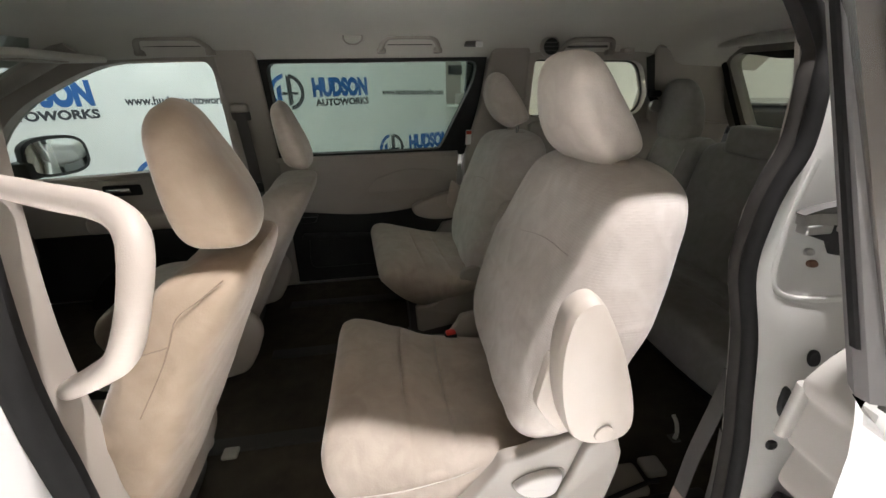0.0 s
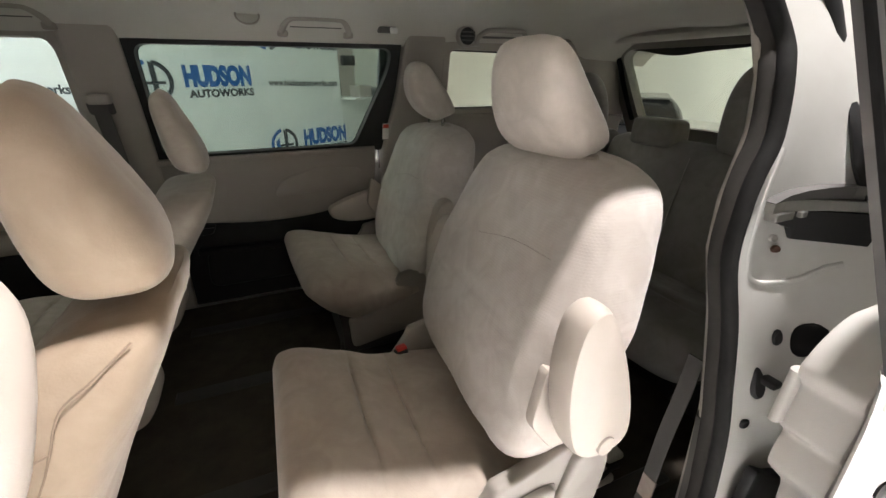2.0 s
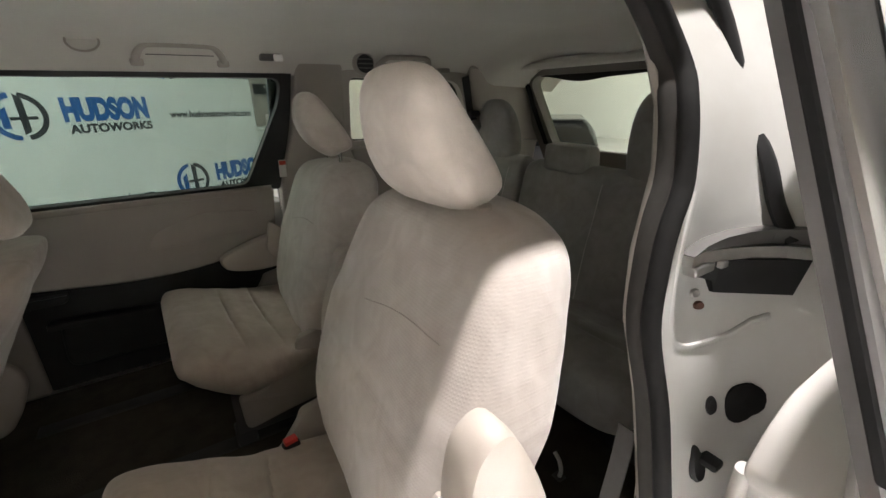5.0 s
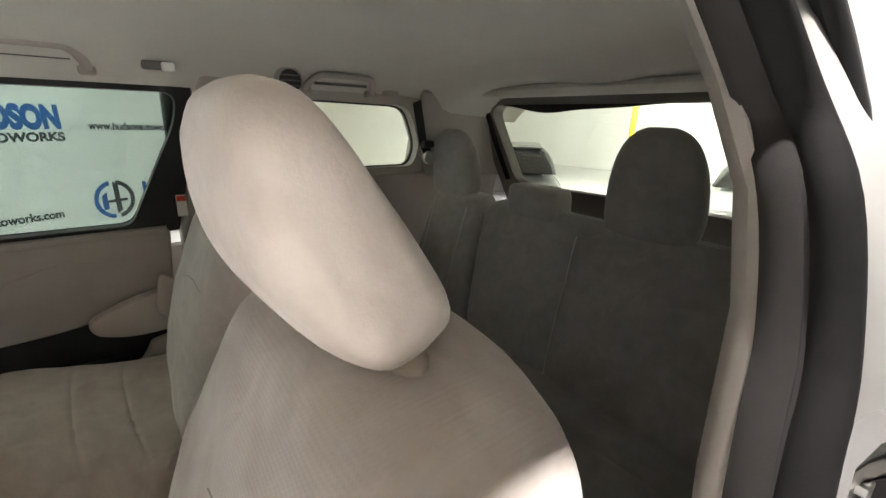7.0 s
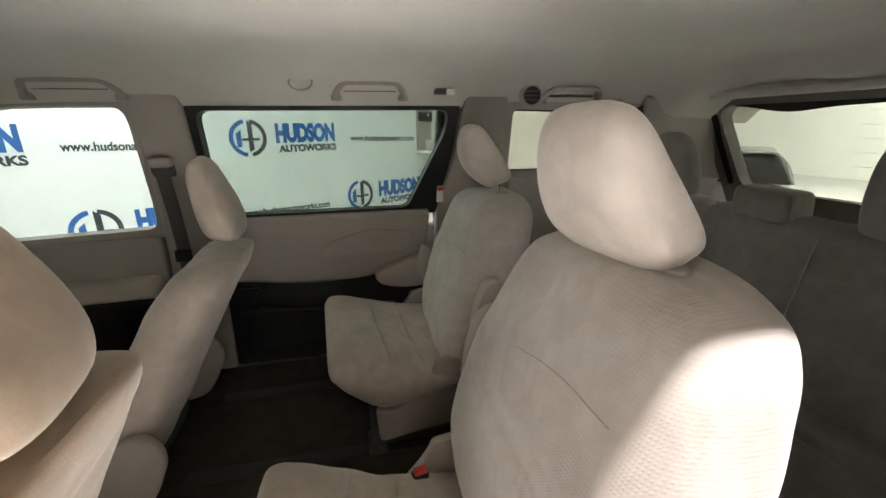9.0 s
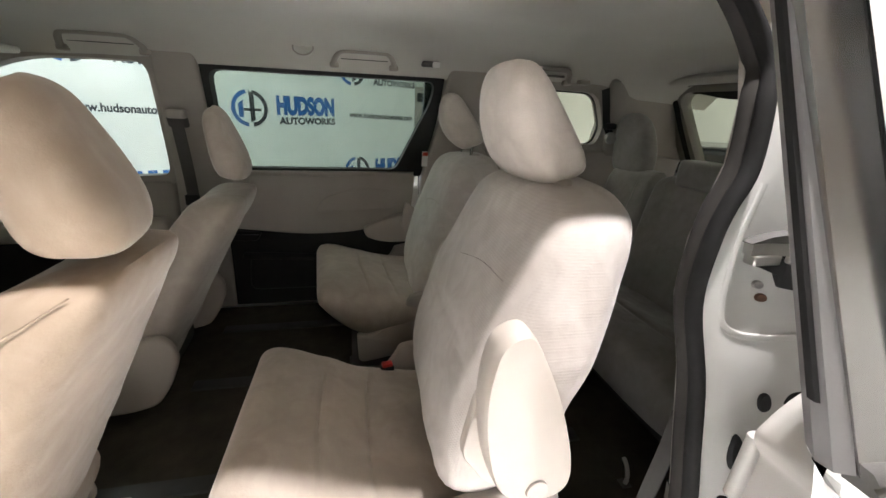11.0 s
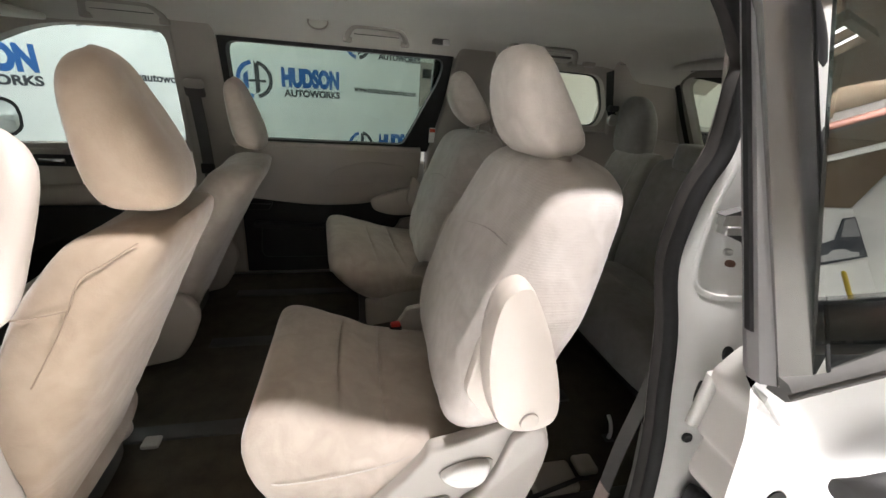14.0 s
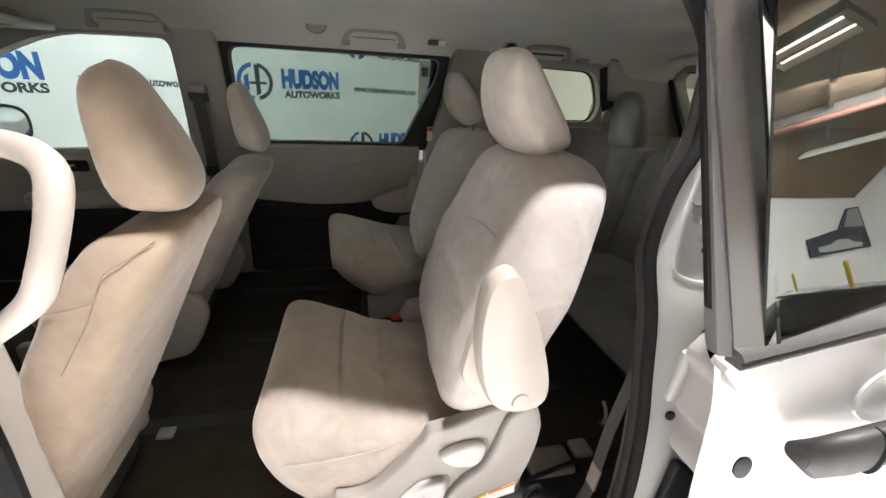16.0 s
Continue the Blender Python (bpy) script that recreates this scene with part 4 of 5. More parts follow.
part("header_lining", loft([[(x, -0.53, 1.635), (x, -0.565, 1.628), (x, -0.59, 1.638), (x, -0.598, 1.66), (x, -0.58, 1.70)] for x in (-1.5, -0.6, 0.2, 1.3)]), TRIM, van, "grey roof edge above the doorway")
# the edge's in-and-out bow is added to set where its shadow crosses the seats
part("roof_rail_panel", loft([[(x, -0.58, 1.645), (x, e + 0.021, 1.646), (x, e + 0.004, 1.67), (x, e, 1.70), (x, e + 0.008, 1.725), (x, -0.58, 1.735)] for x, e in ((-1.5, -0.64), (-0.72, -0.637), (-0.58, -0.627), (-0.45, -0.618), (-0.25, -0.622), (0.0, -0.632), (0.3, -0.634), (1.3, -0.628))]), PAINT, van, "white painted roof edge")
seal_path = smooth_path(open_seal[3:-1] + [(x, side_y(z, -1), z) for x, z in rear_seal], 5)
def seal_run(dx, dy, lift):
    """The seal's line, shifted along its rear part, and eased along the header."""
    return [(p[0] + dx * k, p[1] + dy * k, p[2] - lift * (1 - k)) for p, k in ((p, max(0.0, min(1.0, (p[0] + 0.1) / 0.25))) for p in seal_path)]


seal = part("door_seal", sweep(seal_run(0.013, -0.012, 0.0), circle(0.010, 12, 0.0125), (0, 1, 0)), RUBBER, van, "dark rubber door seal")
part("seal_groove", sweep(seal_run(0.011, 0.001, 0.004), circle(0.004, 8, 0.004), (0, 1, 0)), SEAL_CLOTH, seal, "grey groove of the seal")
part("seal_lip", sweep(seal_run(0.010, 0.012, 0.006), circle(0.0065, 10, 0.012), (0, 1, 0)), SEAL_CLOTH, seal, "grey flocked seal edge")

# near rear pillar lining, seen past the seal
tri_z = [1.58, 1.5, 1.43, 1.35, 1.25, 1.17, 1.06, 0.95, 0.86]
part("near_c_pillar", loft([[(lerp(sorted((z, x) for x, z in rear_seal), z)[0] + a, side_y(z, -1) + b, z) for a, b in ((0.016, 0.015), (0.010, 0.019), (0.013, 0.030), (0.035, 0.046), (0.16, 0.075), (0.16, 0.015))] for z in tri_z]), PILLAR_TRIM, van, "beige rear pillar lining")
part("near_lower_lining", loft([[(lerp(sorted((z, x) for x, z in rear_seal), z)[0] + a, side_y(z, -1) + b, z) for a, b in ((0.016, 0.015), (0.008, 0.02), (0.014, 0.036), (0.06, 0.056), (0.3, 0.08), (0.3, 0.015))] for z in (0.858, 0.75, 0.65, 0.55, 0.45)]), TRIM_DARK, van, "dark lower pillar lining")
part("near_rear_lining", bend(plate([(0.17, 0.40), (1.4, 0.40), (1.4, 1.26), (0.2, 1.26)], -0.06, -0.02, "y", 0.01, 2), -1), TRIM, van, "grey rear side lining")
win_in = rounded([(0.42, 1.285), (0.87, 1.285), (0.885, 1.36), (0.80, 1.515), (0.42, 1.525)], 0.03)
win_out = rounded([(0.34, 1.24), (1.42, 1.2), (1.40, 1.3), (1.22, 1.58), (0.34, 1.58)], 0.02)
near_q = part("near_quarter_frame", bend(ring_plate(win_out, win_in, -0.05, 0.0), -1), TRIM, van, "grey surround of the rear side window")
pane = part("window_pane", bend(plate(rounded([(0.40, 1.26), (0.9, 1.26), (0.91, 1.37), (0.82, 1.54), (0.40, 1.55)], 0.03), 0.0, 0.005, "y", 0), -1), GLASS_TINT, near_q, "tinted rear side glass")
pane.visible_shadow = False

# painted door jamb behind the seal
jz = [1.62, 1.55, 1.48, 1.43, 1.35, 1.30, 1.25, 1.20, 1.17, 1.12, 1.06, 1.0, 0.95, 0.9, 0.85, 0.78, 0.7, 0.62, 0.55, 0.46]
jring = []
for z in jz:
    x0 = lerp(sorted((b, a) for a, b in rear_seal), z)[0]
    y0 = side_y(z, -1)
    dip = 0.012 * math.exp(-((z - 1.2) / 0.11) ** 2) - 0.012 * math.exp(-((z - 0.93) / 0.05) ** 2)
    jring.append([(x0 + 0.02, y0 + 0.0, z), (x0 + 0.045, y0 - 0.012, z), (x0 + 0.075, y0 - 0.014 + dip, z), (x0 + 0.11, y0 - 0.018 + dip * 1.3, z), (x0 + 0.15, y0 - 0.026 + dip, z), (x0 + 0.2, y0 - 0.04, z), (x0 + 0.235, y0 - 0.075, z), (x0 + 0.25, y0 - 0.12, z), (x0 + 0.30, y0 - 0.13, z)])
jamb = part("door_jamb", loft(jring, False, False), JAMB, van, "white painted door jamb with holes", sharp=60)
part("quarter_skin", bend(plate(rounded([(0.40, 0.3), (1.5, 0.3), (1.5, 1.2), (1.4, 1.6), (0.46, 1.6), (0.38, 1.2)], 0.02), 0.105, 0.13, "y", 0.01, 2), -1), PAINT, van, "white painted rear quarter")

# ---- jamb fittings and the open sliding door
def on_jamb(x, z):
    """The jamb's surface, seen from outside, at x and z."""
    x0 = lerp(sorted((q, p) for p, q in rear_seal), z)[0]
    y0 = side_y(z, -1)
    d = 0.012 * math.exp(-((z - 1.2) / 0.11) ** 2) - 0.012 * math.exp(-((z - 0.93) / 0.05) ** 2)
    return lerp([(x0 + 0.02, y0), (x0 + 0.045, y0 - 0.012), (x0 + 0.075, y0 - 0.014 + d), (x0 + 0.11, y0 - 0.018 + d * 1.3), (x0 + 0.15, y0 - 0.026 + d), (x0 + 0.2, y0 - 0.04), (x0 + 0.235, y0 - 0.075), (x0 + 0.25, y0 - 0.12)], x)[0]


def jamb_spot(name, x, z, rx, rz, mat, label, shape=2.2, lift=0.004):
    """A small flat plug or hole on the jamb."""
    rings = [[(x + rx * k * u, on_jamb(x + rx * k * u, z + rz * k * v) - d, z + rz * k * v) for u, v in sup(shape, shape, 18)] for k, d in ((1.0, -0.004), (1.0, lift * 0.4), (0.8, lift), (0.3, lift * 0.6))]
    return part(name, loft(rings), mat, jamb, label)


BROWN = material("rust_brown_bolt", (0.16, 0.07, 0.04), 0.6, second=(0.10, 0.05, 0.03), scale=60)
jamb_spot("jamb_bolt", 0.227, 1.190, 0.008, 0.006, METAL, "bolt in the jamb")
jamb_spot("jamb_bolt", 0.233, 1.172, 0.008, 0.006, BROWN, "rusty bolt in the jamb")
jamb_spot("jamb_hole", 0.249, 1.021, 0.010, 0.014, BLACK, "dark hole in the jamb")
jamb_spot("jamb_hole", 0.204, 0.863, 0.009, 0.010, BLACK, "dark hole in the jamb")
jamb_spot("rubber_bung", 0.309, 1.010, 0.032, 0.030, RUBBER, "black rubber bung", 2.6, 0.006)
striker = jamb_spot("striker", 0.206, 0.949, 0.011, 0.028, BLACK, "black door catch", 2.0, 0.006)
part("striker_pin", box(0.208, 0.232, -0.815, -0.785, 0.949, 0.962, 0.005, 2), BLACK, striker)
# channel for the door's centre guide
rows = []
for x in (0.194, 0.22, 0.25, 0.29, 0.33, 0.37, 0.42):
    y = on_jamb(min(x, 0.36), 1.22)
    rows.append([(x, y + 0.03, 1.253), (x, y - 0.012, 1.253), (x, y - 0.012, 1.236), (x, y + 0.03, 1.236)])
guide = part("guide_rail", loft(rows), METAL, jamb, "pale zinc guide rail", smooth=False)
rows = []
for x, lo in ((0.205, 1.221), (0.225, 1.215), (0.245, 1.207), (0.252, 1.189), (0.34, 1.183), (0.42, 1.172)):
    y = on_jamb(min(x, 0.36), 1.2)
    rows.append([(x, y + 0.03, 1.2355), (x, y - 0.008, 1.2355), (x, y - 0.008, lo), (x, y + 0.03, lo)])
part("guide_slot", loft(rows), BLACK, jamb, "dark guide channel", smooth=False)
ypl = on_jamb(0.22, 1.23)
part("guide_bracket", box(0.198, 0.243, ypl - 0.018, ypl + 0.01, 1.222, 1.2365, 0.002, 1), METAL, guide, "pale zinc guide bracket")
part("bracket_tab", box(0.247, 0.262, ypl - 0.026, ypl + 0.01, 1.226, 1.2365, 0.002, 1), METAL, guide)
rear_line = [(0.315, -0.612, 1.615), (0.345, -0.645, 1.535), (0.352, -0.675, 1.46), (0.352, -0.705, 1.40), (0.345, -0.735, 1.354), (0.345, -0.757, 1.30), (0.345, -0.785, 1.255)]
part("rear_edge_seal", sweep(smooth_path(rear_line, 4), circle(0.016, 10, 0.010), (0, 1, 0)), BLACK, jamb, "black rubber strip on the jamb edge")
rows = []
for i in range(8):
    x = 0.186 + 0.234 * i / 7
    y = on_jamb(min(x, 0.36), 1.25)
    h = 1.2545 + 0.020 * math.sin(min(1.0, i / 4) * math.pi / 2)
    rows.append([(x, y + 0.02, h), (x, y - 0.016, h), (x, y - 0.014, 1.2535), (x, y + 0.02, 1.2535)])
part("guide_lip", loft(rows), TRIM_DARK, jamb, "grey lip above the guide", smooth=False)
# pressed edge of the recess round the guide
rim = smooth_path([(0.205, 0, 1.33), (0.18, 0, 1.26), (0.166, 0, 1.19), (0.17, 0, 1.14), (0.215, 0, 1.116), (0.28, 0, 1.12), (0.33, 0, 1.15)], 5)
part("pressed_edge", sweep([(p.x, on_jamb(p.x, p.z) + 0.001, p.z) for p in rim], circle(0.006, 8, 0.004), (0, 1, 0)), JAMB, jamb)
part("jamb_foot", plate(rounded([(0.18, 0.42), (0.36, 0.42), (0.36, 0.71), (0.27, 0.745), (0.215, 0.785)], 0.02), -0.835, -0.815, "y", 0.005, 2), BLACK, jamb, "black lower guide opening")

DOOR_Y = -0.985
door_rows = []
for z, xr, xi in ((0.3, 0.35, 0.18), (0.42, 0.31, 0.145), (0.6, 0.26, 0.11), (0.72, 0.225, 0.087), (0.81, 0.195, 0.074), (0.9, 0.163, 0.061), (0.98, 0.123, 0.053), (1.04, 0.086, 0.046), (1.09, 0.048, 0.033), (1.13, 0.016, 0.02), (1.15, -0.004, 0.006), (1.158, -0.01, 0.003)):
    c = 0.03 * max(0.0, (z - 1.0) / 0.15) ** 2 + 0.03 * max(0.0, (0.6 - z) / 0.3)
    door_rows.append([(x, DOOR_Y + a, z) for x, a in ((xi + 0.09, 0.03), (xi + 0.008, 0.008), (xi, 0.003), (xi + 0.004, -0.002), (xr - 0.012, -0.028), (xr, -0.044 + c), (xr + 0.018, -0.052 + c), (xr + 0.03, -0.054 + c), (xr + 0.12, -0.066 + c), (0.6, -0.078 + c), (1.15, -0.08 + c), (1.15, 0.05), (0.6, 0.05))])
for ring in door_rows:
    for i, (x, y, z) in enumerate(ring):
        ring[i] = (x, y, z + max(0.0, z - 1.09) / 0.068 * (-0.012 + 0.19 * max(0.0, x)))
door = part("sliding_door", loft(door_rows), PAINT, van, "white painted sliding door standing open", sharp=35)
door.location = (0.033, 0.026, 0.008)
strip = [(0.0, 0.006), (0.02, 0.006), (0.024, 0.010), (0.019, 0.014), (0.022, 0.018), (0.016, 0.024), (0.0, 0.026)]
part("belt_moulding", loft([[(x, DOOR_Y - 0.026 - a - 0.02 * x, 1.136 + 0.19 * x + b) for a, b in strip] for x in (0.0, 0.3, 0.7, 1.1)]), TRIM_DARK, door, "grey rubber belt moulding")


def door_y(z):
    return -0.998 + 0.40 * (z - 1.15)


zs = [1.151 + 0.0449 * k for k in range(11)]
part("window_pillar", loft([[(x - 0.045 * (z - 1.15), door_y(z) + b, z) for x, b in ((0.0, -0.024), (0.03, -0.033), (0.045, -0.035), (0.045, -0.015), (0.0, -0.005))] for z in zs]), GLOSS_BLACK, door, "dark satin window pillar")
part("pillar_seal", loft([[(x, door_y(z) + b, z) for x, b in ((-0.017, -0.004), (-0.015, -0.016), (-0.001, -0.022), (-0.001, 0.012), (-0.005, 0.012))] for z in zs]), DOOR_EDGE, door, "satin grey edge of the window pillar")
part("inner_pillar", loft([[(x, door_y(z) + b, z) for x, b in ((0.0, -0.004), (0.04, -0.014), (0.042, 0.004), (0.002, 0.012))] for z in zs]), TRIM, door)
part("edge_seal", loft([[(x, door_y(z) + b, z) for x, b in ((-0.0195, -0.004), (-0.0195, -0.010), (-0.0165, -0.012), (-0.0165, -0.002))] for z in zs[1:]]), RUBBER, door, "thin black rubber lip")
part("glass_edge", loft([[(0.045 + x - 0.045 * (z - 1.15), door_y(z) + b, z) for x, b in ((0.0, -0.036), (0.004, -0.036), (0.004, -0.02), (0.0, -0.02))] for z in zs]), BLACK, door)
bm = plate([(0.03, 1.152), (1.12, 1.36), (1.0, 1.60), (0.02, 1.60)], 0, 0.004, "y", 0)
for v in bm.verts:
    v.co.y += -1.030 + 0.31 * (v.co.z - 1.15)
pane = part("window_pane", bm, GLASS_DARK, door, "dark privacy glass", smooth=False)
part("top_rail", loft([[(x, door_y(1.60) + a, 1.585 + b) for a, b in ((-0.03, 0.0), (-0.03, 0.05), (0.04, 0.05), (0.04, 0.0))] for x in (-0.02, 0.4, 1.0)]), BLACK, door)
lining = part("door_lining", plate(rounded([(0.26, 0.42), (1.1, 0.42), (1.1, 1.13), (0.16, 1.13), (0.115, 1.10), (0.088, 1.068), (0.092, 1.05), (0.105, 1.035), (0.098, 0.96), (0.12, 0.945), (0.112, 0.91), (0.11, 0.88), (0.14, 0.85), (0.19, 0.8)], [0.02, 0.02, 0.02, 0.03, 0.02, 0.012, 0.01, 0.01, 0.01, 0.01, 0.01, 0.02, 0.02, 0.02]), DOOR_Y + 0.03, DOOR_Y + 0.105, "y", 0.006, 2), DOOR_LINING, door, "pale grey plastic door lining edge")
lining.location = (-0.013, -0.012, 0)
part("lining_bar", loft([[(0.102 - 0.008 * k + 0.011 * u, DOOR_Y + 0.107 + 0.008 * v, 1.055 - 0.085 * k) for u, v in sup(2.4, 2.4, 14)] for k in (0, 0.04, 0.96, 1)]), DOOR_LINING, lining)
part("lining_recess", plate(rounded([(0.125, 0.965), (0.15, 0.965), (0.16, 1.045), (0.132, 1.045)], 0.008), DOOR_Y + 0.102, DOOR_Y + 0.1065, "y", 0.001, 1), TRIM_DARK, lining)
part("lining_slot", plate(rounded([(0.185, 0.92), (0.20, 0.92), (0.206, 0.97), (0.191, 0.97)], 0.005), DOOR_Y + 0.102, DOOR_Y + 0.1075, "y", 0.001, 1), BLACK, lining)
cup = part("handle_cup", loft([[(0.235 + 0.085 * r * u, DOOR_Y - 0.066 - d, 1.105 + 0.045 * r * v) for u, v in sup(2.3, 2.3, 28)] for r, d in ((1.0, 0.0), (0.97, 0.0025), (0.9, 0.001), (0.6, -0.004))]), PAINT, door, "recessed handle cup")
part("lock_barrel", disc((0.27, DOOR_Y - 0.075, 1.095), 0.022, 0.016, "y", 20, 0.004), TRIM_DARK, door, "dark round lock cover")
grip = part("door_handle", loft([[(x + 0.008, DOOR_Y - 0.092 + 0.014 * u - b, 1.055 + h + 0.12 * (x - 0.08) + w * v) for u, v in sup(2.6, 2.6, 18)] for x, w, h, b in ((0.078, 0.012, -0.014, -0.016), (0.088, 0.025, -0.012, -0.006), (0.12, 0.029, -0.004, 0.002), (0.2, 0.026, 0.004, 0.006), (0.29, 0.022, 0.008, 0.006), (0.33, 0.015, 0.008, -0.006))]), HANDLE, door, "dark grey pull handle")
part("handle_split", loft([[(0.148 + 0.003 * k, DOOR_Y - 0.097 + 0.0148 * u - 0.001, 1.06 + 0.0292 * v) for u, v in sup(2.6, 2.6, 18)] for k in (0, 1)]), BLACK, grip)
bung = part("edge_bung", loft([[(0.010 * r * u, -0.002 - d, 0.019 * r * v) for u, v in sup(2.2, 2.2, 20)] for r, d in ((1.0, -0.002), (1.0, 0.002), (0.7, 0.004))]), BLACK, door, "black oval bung in the door edge")
bung.matrix_local = pose(0.101, DOOR_Y - 0.0205, 0.955, 0, 0, -22)
note = part("warning_sticker", plate([(-0.028, -0.05), (0.028, -0.05), (0.028, 0.05), (-0.028, 0.05)], -0.003, -0.001, "y", 0), WHITE_LABEL, door, "white warning sticker with orange heading", smooth=False)
note.matrix_local = pose(0.128, DOOR_Y - 0.0155, 0.80, 0, 12, -14)
part("sticker_heading", plate([(-0.028, 0.028), (0.028, 0.028), (0.028, 0.05), (-0.028, 0.05)], -0.0045, -0.003, "y", 0), ORANGE, note, smooth=False)

# ---------------------------------------------------------------- seats
K = 36


def settle(bm, fits, name):
    """Shift, stretch, lean and turn a part about its middle, where the seat's own fits name it."""
    if name not in fits:
        return bm
    c, d, k, lean_, yaw = fits[name]
    c = Vector(c)
    m = Matrix.Translation(c + Vector(d)) @ Matrix.Rotation(radians(yaw), 4, "Z") @ Matrix.Rotation(radians(lean_), 4, "Y") @ Matrix.Diagonal((*k, 1)) @ Matrix.Translation(-c)
    return move(bm, m)


NEAR_SEAT = {
    "headrest": ((-0.0128, 0.0062, 0.948), (0.008, -0.043, -0.002), (0.868, 1.025, 0.969), -5.9, -1.9),
    "backrest": ((-0.0444, 0.0058, 0.5645), (0.013, -0.048, 0.034), (0.867, 0.96, 0.978), 2.3, -2.4),
    "cushion": ((-0.363, 0.0, 0.2212), (-0.019, -0.046, -0.003), (0.766, 0.922, 0.956), 7.4, -0.5),
    "outer_arm": ((-0.1335, -0.343, 0.5425), (0.035, -0.011, 0.026), (0.881, 0.967, 0.911), -0.2, 2.2),
    "inner_arm": ((0, 0, 0), (0.015, -0.02, 0.022), (1, 1, 1), 0, 0),
    "base": ((0, 0, 0), (0.02, -0.03, 0.0), (1, 0.92, 1), 0, 0),
    "guides": ((0.06, 0.0, 0.828), (-0.035, -0.055, 0.035), (0.9, 1.25, 1), 0, 0),
}
FAR_SEAT = {
    "headrest": ((-0.0128, -0.0062, 0.948), (-0.024, -0.02, -0.017), (0.997, 1.006, 0.863), -0.1, -0.4),
    "backrest": ((-0.0444, 0.0058, 0.5645), (-0.024, -0.02, -0.02), (0.926, 0.973, 0.996), -1.7, -1.5),
    "cushion": ((-0.341, 0.0, 0.2403), (-0.046, -0.023, 0.03), (0.788, 1.062, 0.683), 5.7, 4.2),
    "cover": ((0, 0, 0), (-0.02, -0.02, 0.0), (1, 1, 1), 0, 0),
    "base": ((0, 0, 0), (-0.02, -0.02, 0.0), (1, 1, 1), 0, 0),
    "inner_arm": ((0, 0, 0), (-0.02, -0.01, 0.0), (1, 1, 1), 0, 0),
    "guides": ((0.06, 0.0, 0.828), (-0.05, -0.02, -0.01), (1, 1, 1), 0, 0),
}
DRIVER_SEAT = {
    "headrest": ((-0.0342, 0.0, 0.8668), (0.073, -0.068, 0.006), (1.111, 0.959, 0.898), -1.1, 9.1),
    "backrest": ((-0.159, -0.0016, 0.3925), (0.069, -0.046, 0.076), (0.843, 0.855, 0.843), 2.9, 0.2),
    "base": ((0, 0, 0), (0.06, -0.05, 0.0), (1, 0.8, 1), 0, 0),
}
PASSENGER_SEAT = {
    "headrest": ((-0.0326, 0.0, 0.8342), (0.005, -0.04, 0.004), (0.853, 0.991, 0.926), 4.1, 1.9),
    "backrest": ((-0.159, -0.0016, 0.3925), (-0.041, -0.04, -0.002), (1.003, 0.985, 0.909), 3.1, 2.5),
    "base": ((0, 0, 0), (-0.03, -0.04, 0.0), (1, 1, 1), 0, 0),
}


def crumple(p, depth):
    """Uneven padding: a few millimetres in and out."""
    v = Vector(p)
    return depth * (noise.noise(v * 7.0) + 0.5 * noise.noise(v * 16.0 + Vector((3, 1, 2))))


def cushion_bm(table, hw, n=3.6, grooves=(), dish=0.012, step=0.004):
    """A cushion along x. table: x, bottom z, top z, width factor."""
    rings, x = [], table[0][0]
    s = sup(n, n, K)
    while x <= table[-1][0] + 1e-6:
        b, t, w = spline(table, x)
        ring = []
        for u, v in s:
            z = (b + t) / 2 + (t - b) / 2 * v
            y = hw * w * u * (1 - 0.2 * max(0.0, -v) ** 1.5)
            if v > 0:
                f = max(0.0, 1 - (abs(u) / 0.86) ** 4) * v
                z -= dish * f
                for g in grooves:
                    z -= 0.009 * math.exp(-((x - g - 0.03 * u * u) / 0.0045) ** 2) * f
                    z += 0.004 * math.exp(-((x - g - 0.03 * u * u - 0.03) / 0.03) ** 2) * f
            k = crumple((x, y, z), 0.0045)
            ring.append((x, y + k * u, z + k * v))
        rings.append(ring)
        x += step
    return loft(rings)


def back_bm(table, n=3.2, bolster=0.03, creases=(), step=0.005):
    """A backrest along z. table: z, front x, rear x, half width."""
    rings, z = [], table[0][0]
    s = sup(n, n, K)
    while z <= table[-1][0] + 1e-6:
        f, r, hw = spline(table, z)
        ring = []
        for u, v in s:
            x = (f + r) / 2 + (r - f) / 2 * u
            y = hw * v
            if u < 0:
                e = abs(v)
                x += (-u) * (0.012 - bolster * (e ** 3)) * (1 if e < 0.97 else 0.6)
                x += 0.005 * math.exp(-((e - 0.62) / 0.03) ** 2) * (-u)
                for c in creases:
                    x += 0.004 * math.exp(-((z - c + 0.10 * v * v) / 0.007) ** 2) * (-u) * (1 if e < 0.62 else 0)
            k = crumple((x + 5, y, z), 0.005)
            ring.append((x + k * u, y + k * v, z))
        rings.append(ring)
        z += step
    return loft(rings)


def back_seam(table, path, n=3.2, bolster=0.03):
    """A stitched seam on a backrest's front, given as heights and shares of the half width."""
    pts = []
    for z, v in path:
        f, r, hw = spline(table, z)
        u = -(1 - abs(v) ** n) ** (1 / n)
        x = (f + r) / 2 + (r - f) / 2 * u - u * (0.012 - bolster * abs(v) ** 3) - u * 0.005 * math.exp(-((abs(v) - 0.62) / 0.03) ** 2)
        k = crumple((x + 5, hw * v, z), 0.005)
        pts.append((x + k * u - 0.001, hw * v + k * v, z))
    return sweep(smooth_path(pts, 4), circle(0.0010, 6))


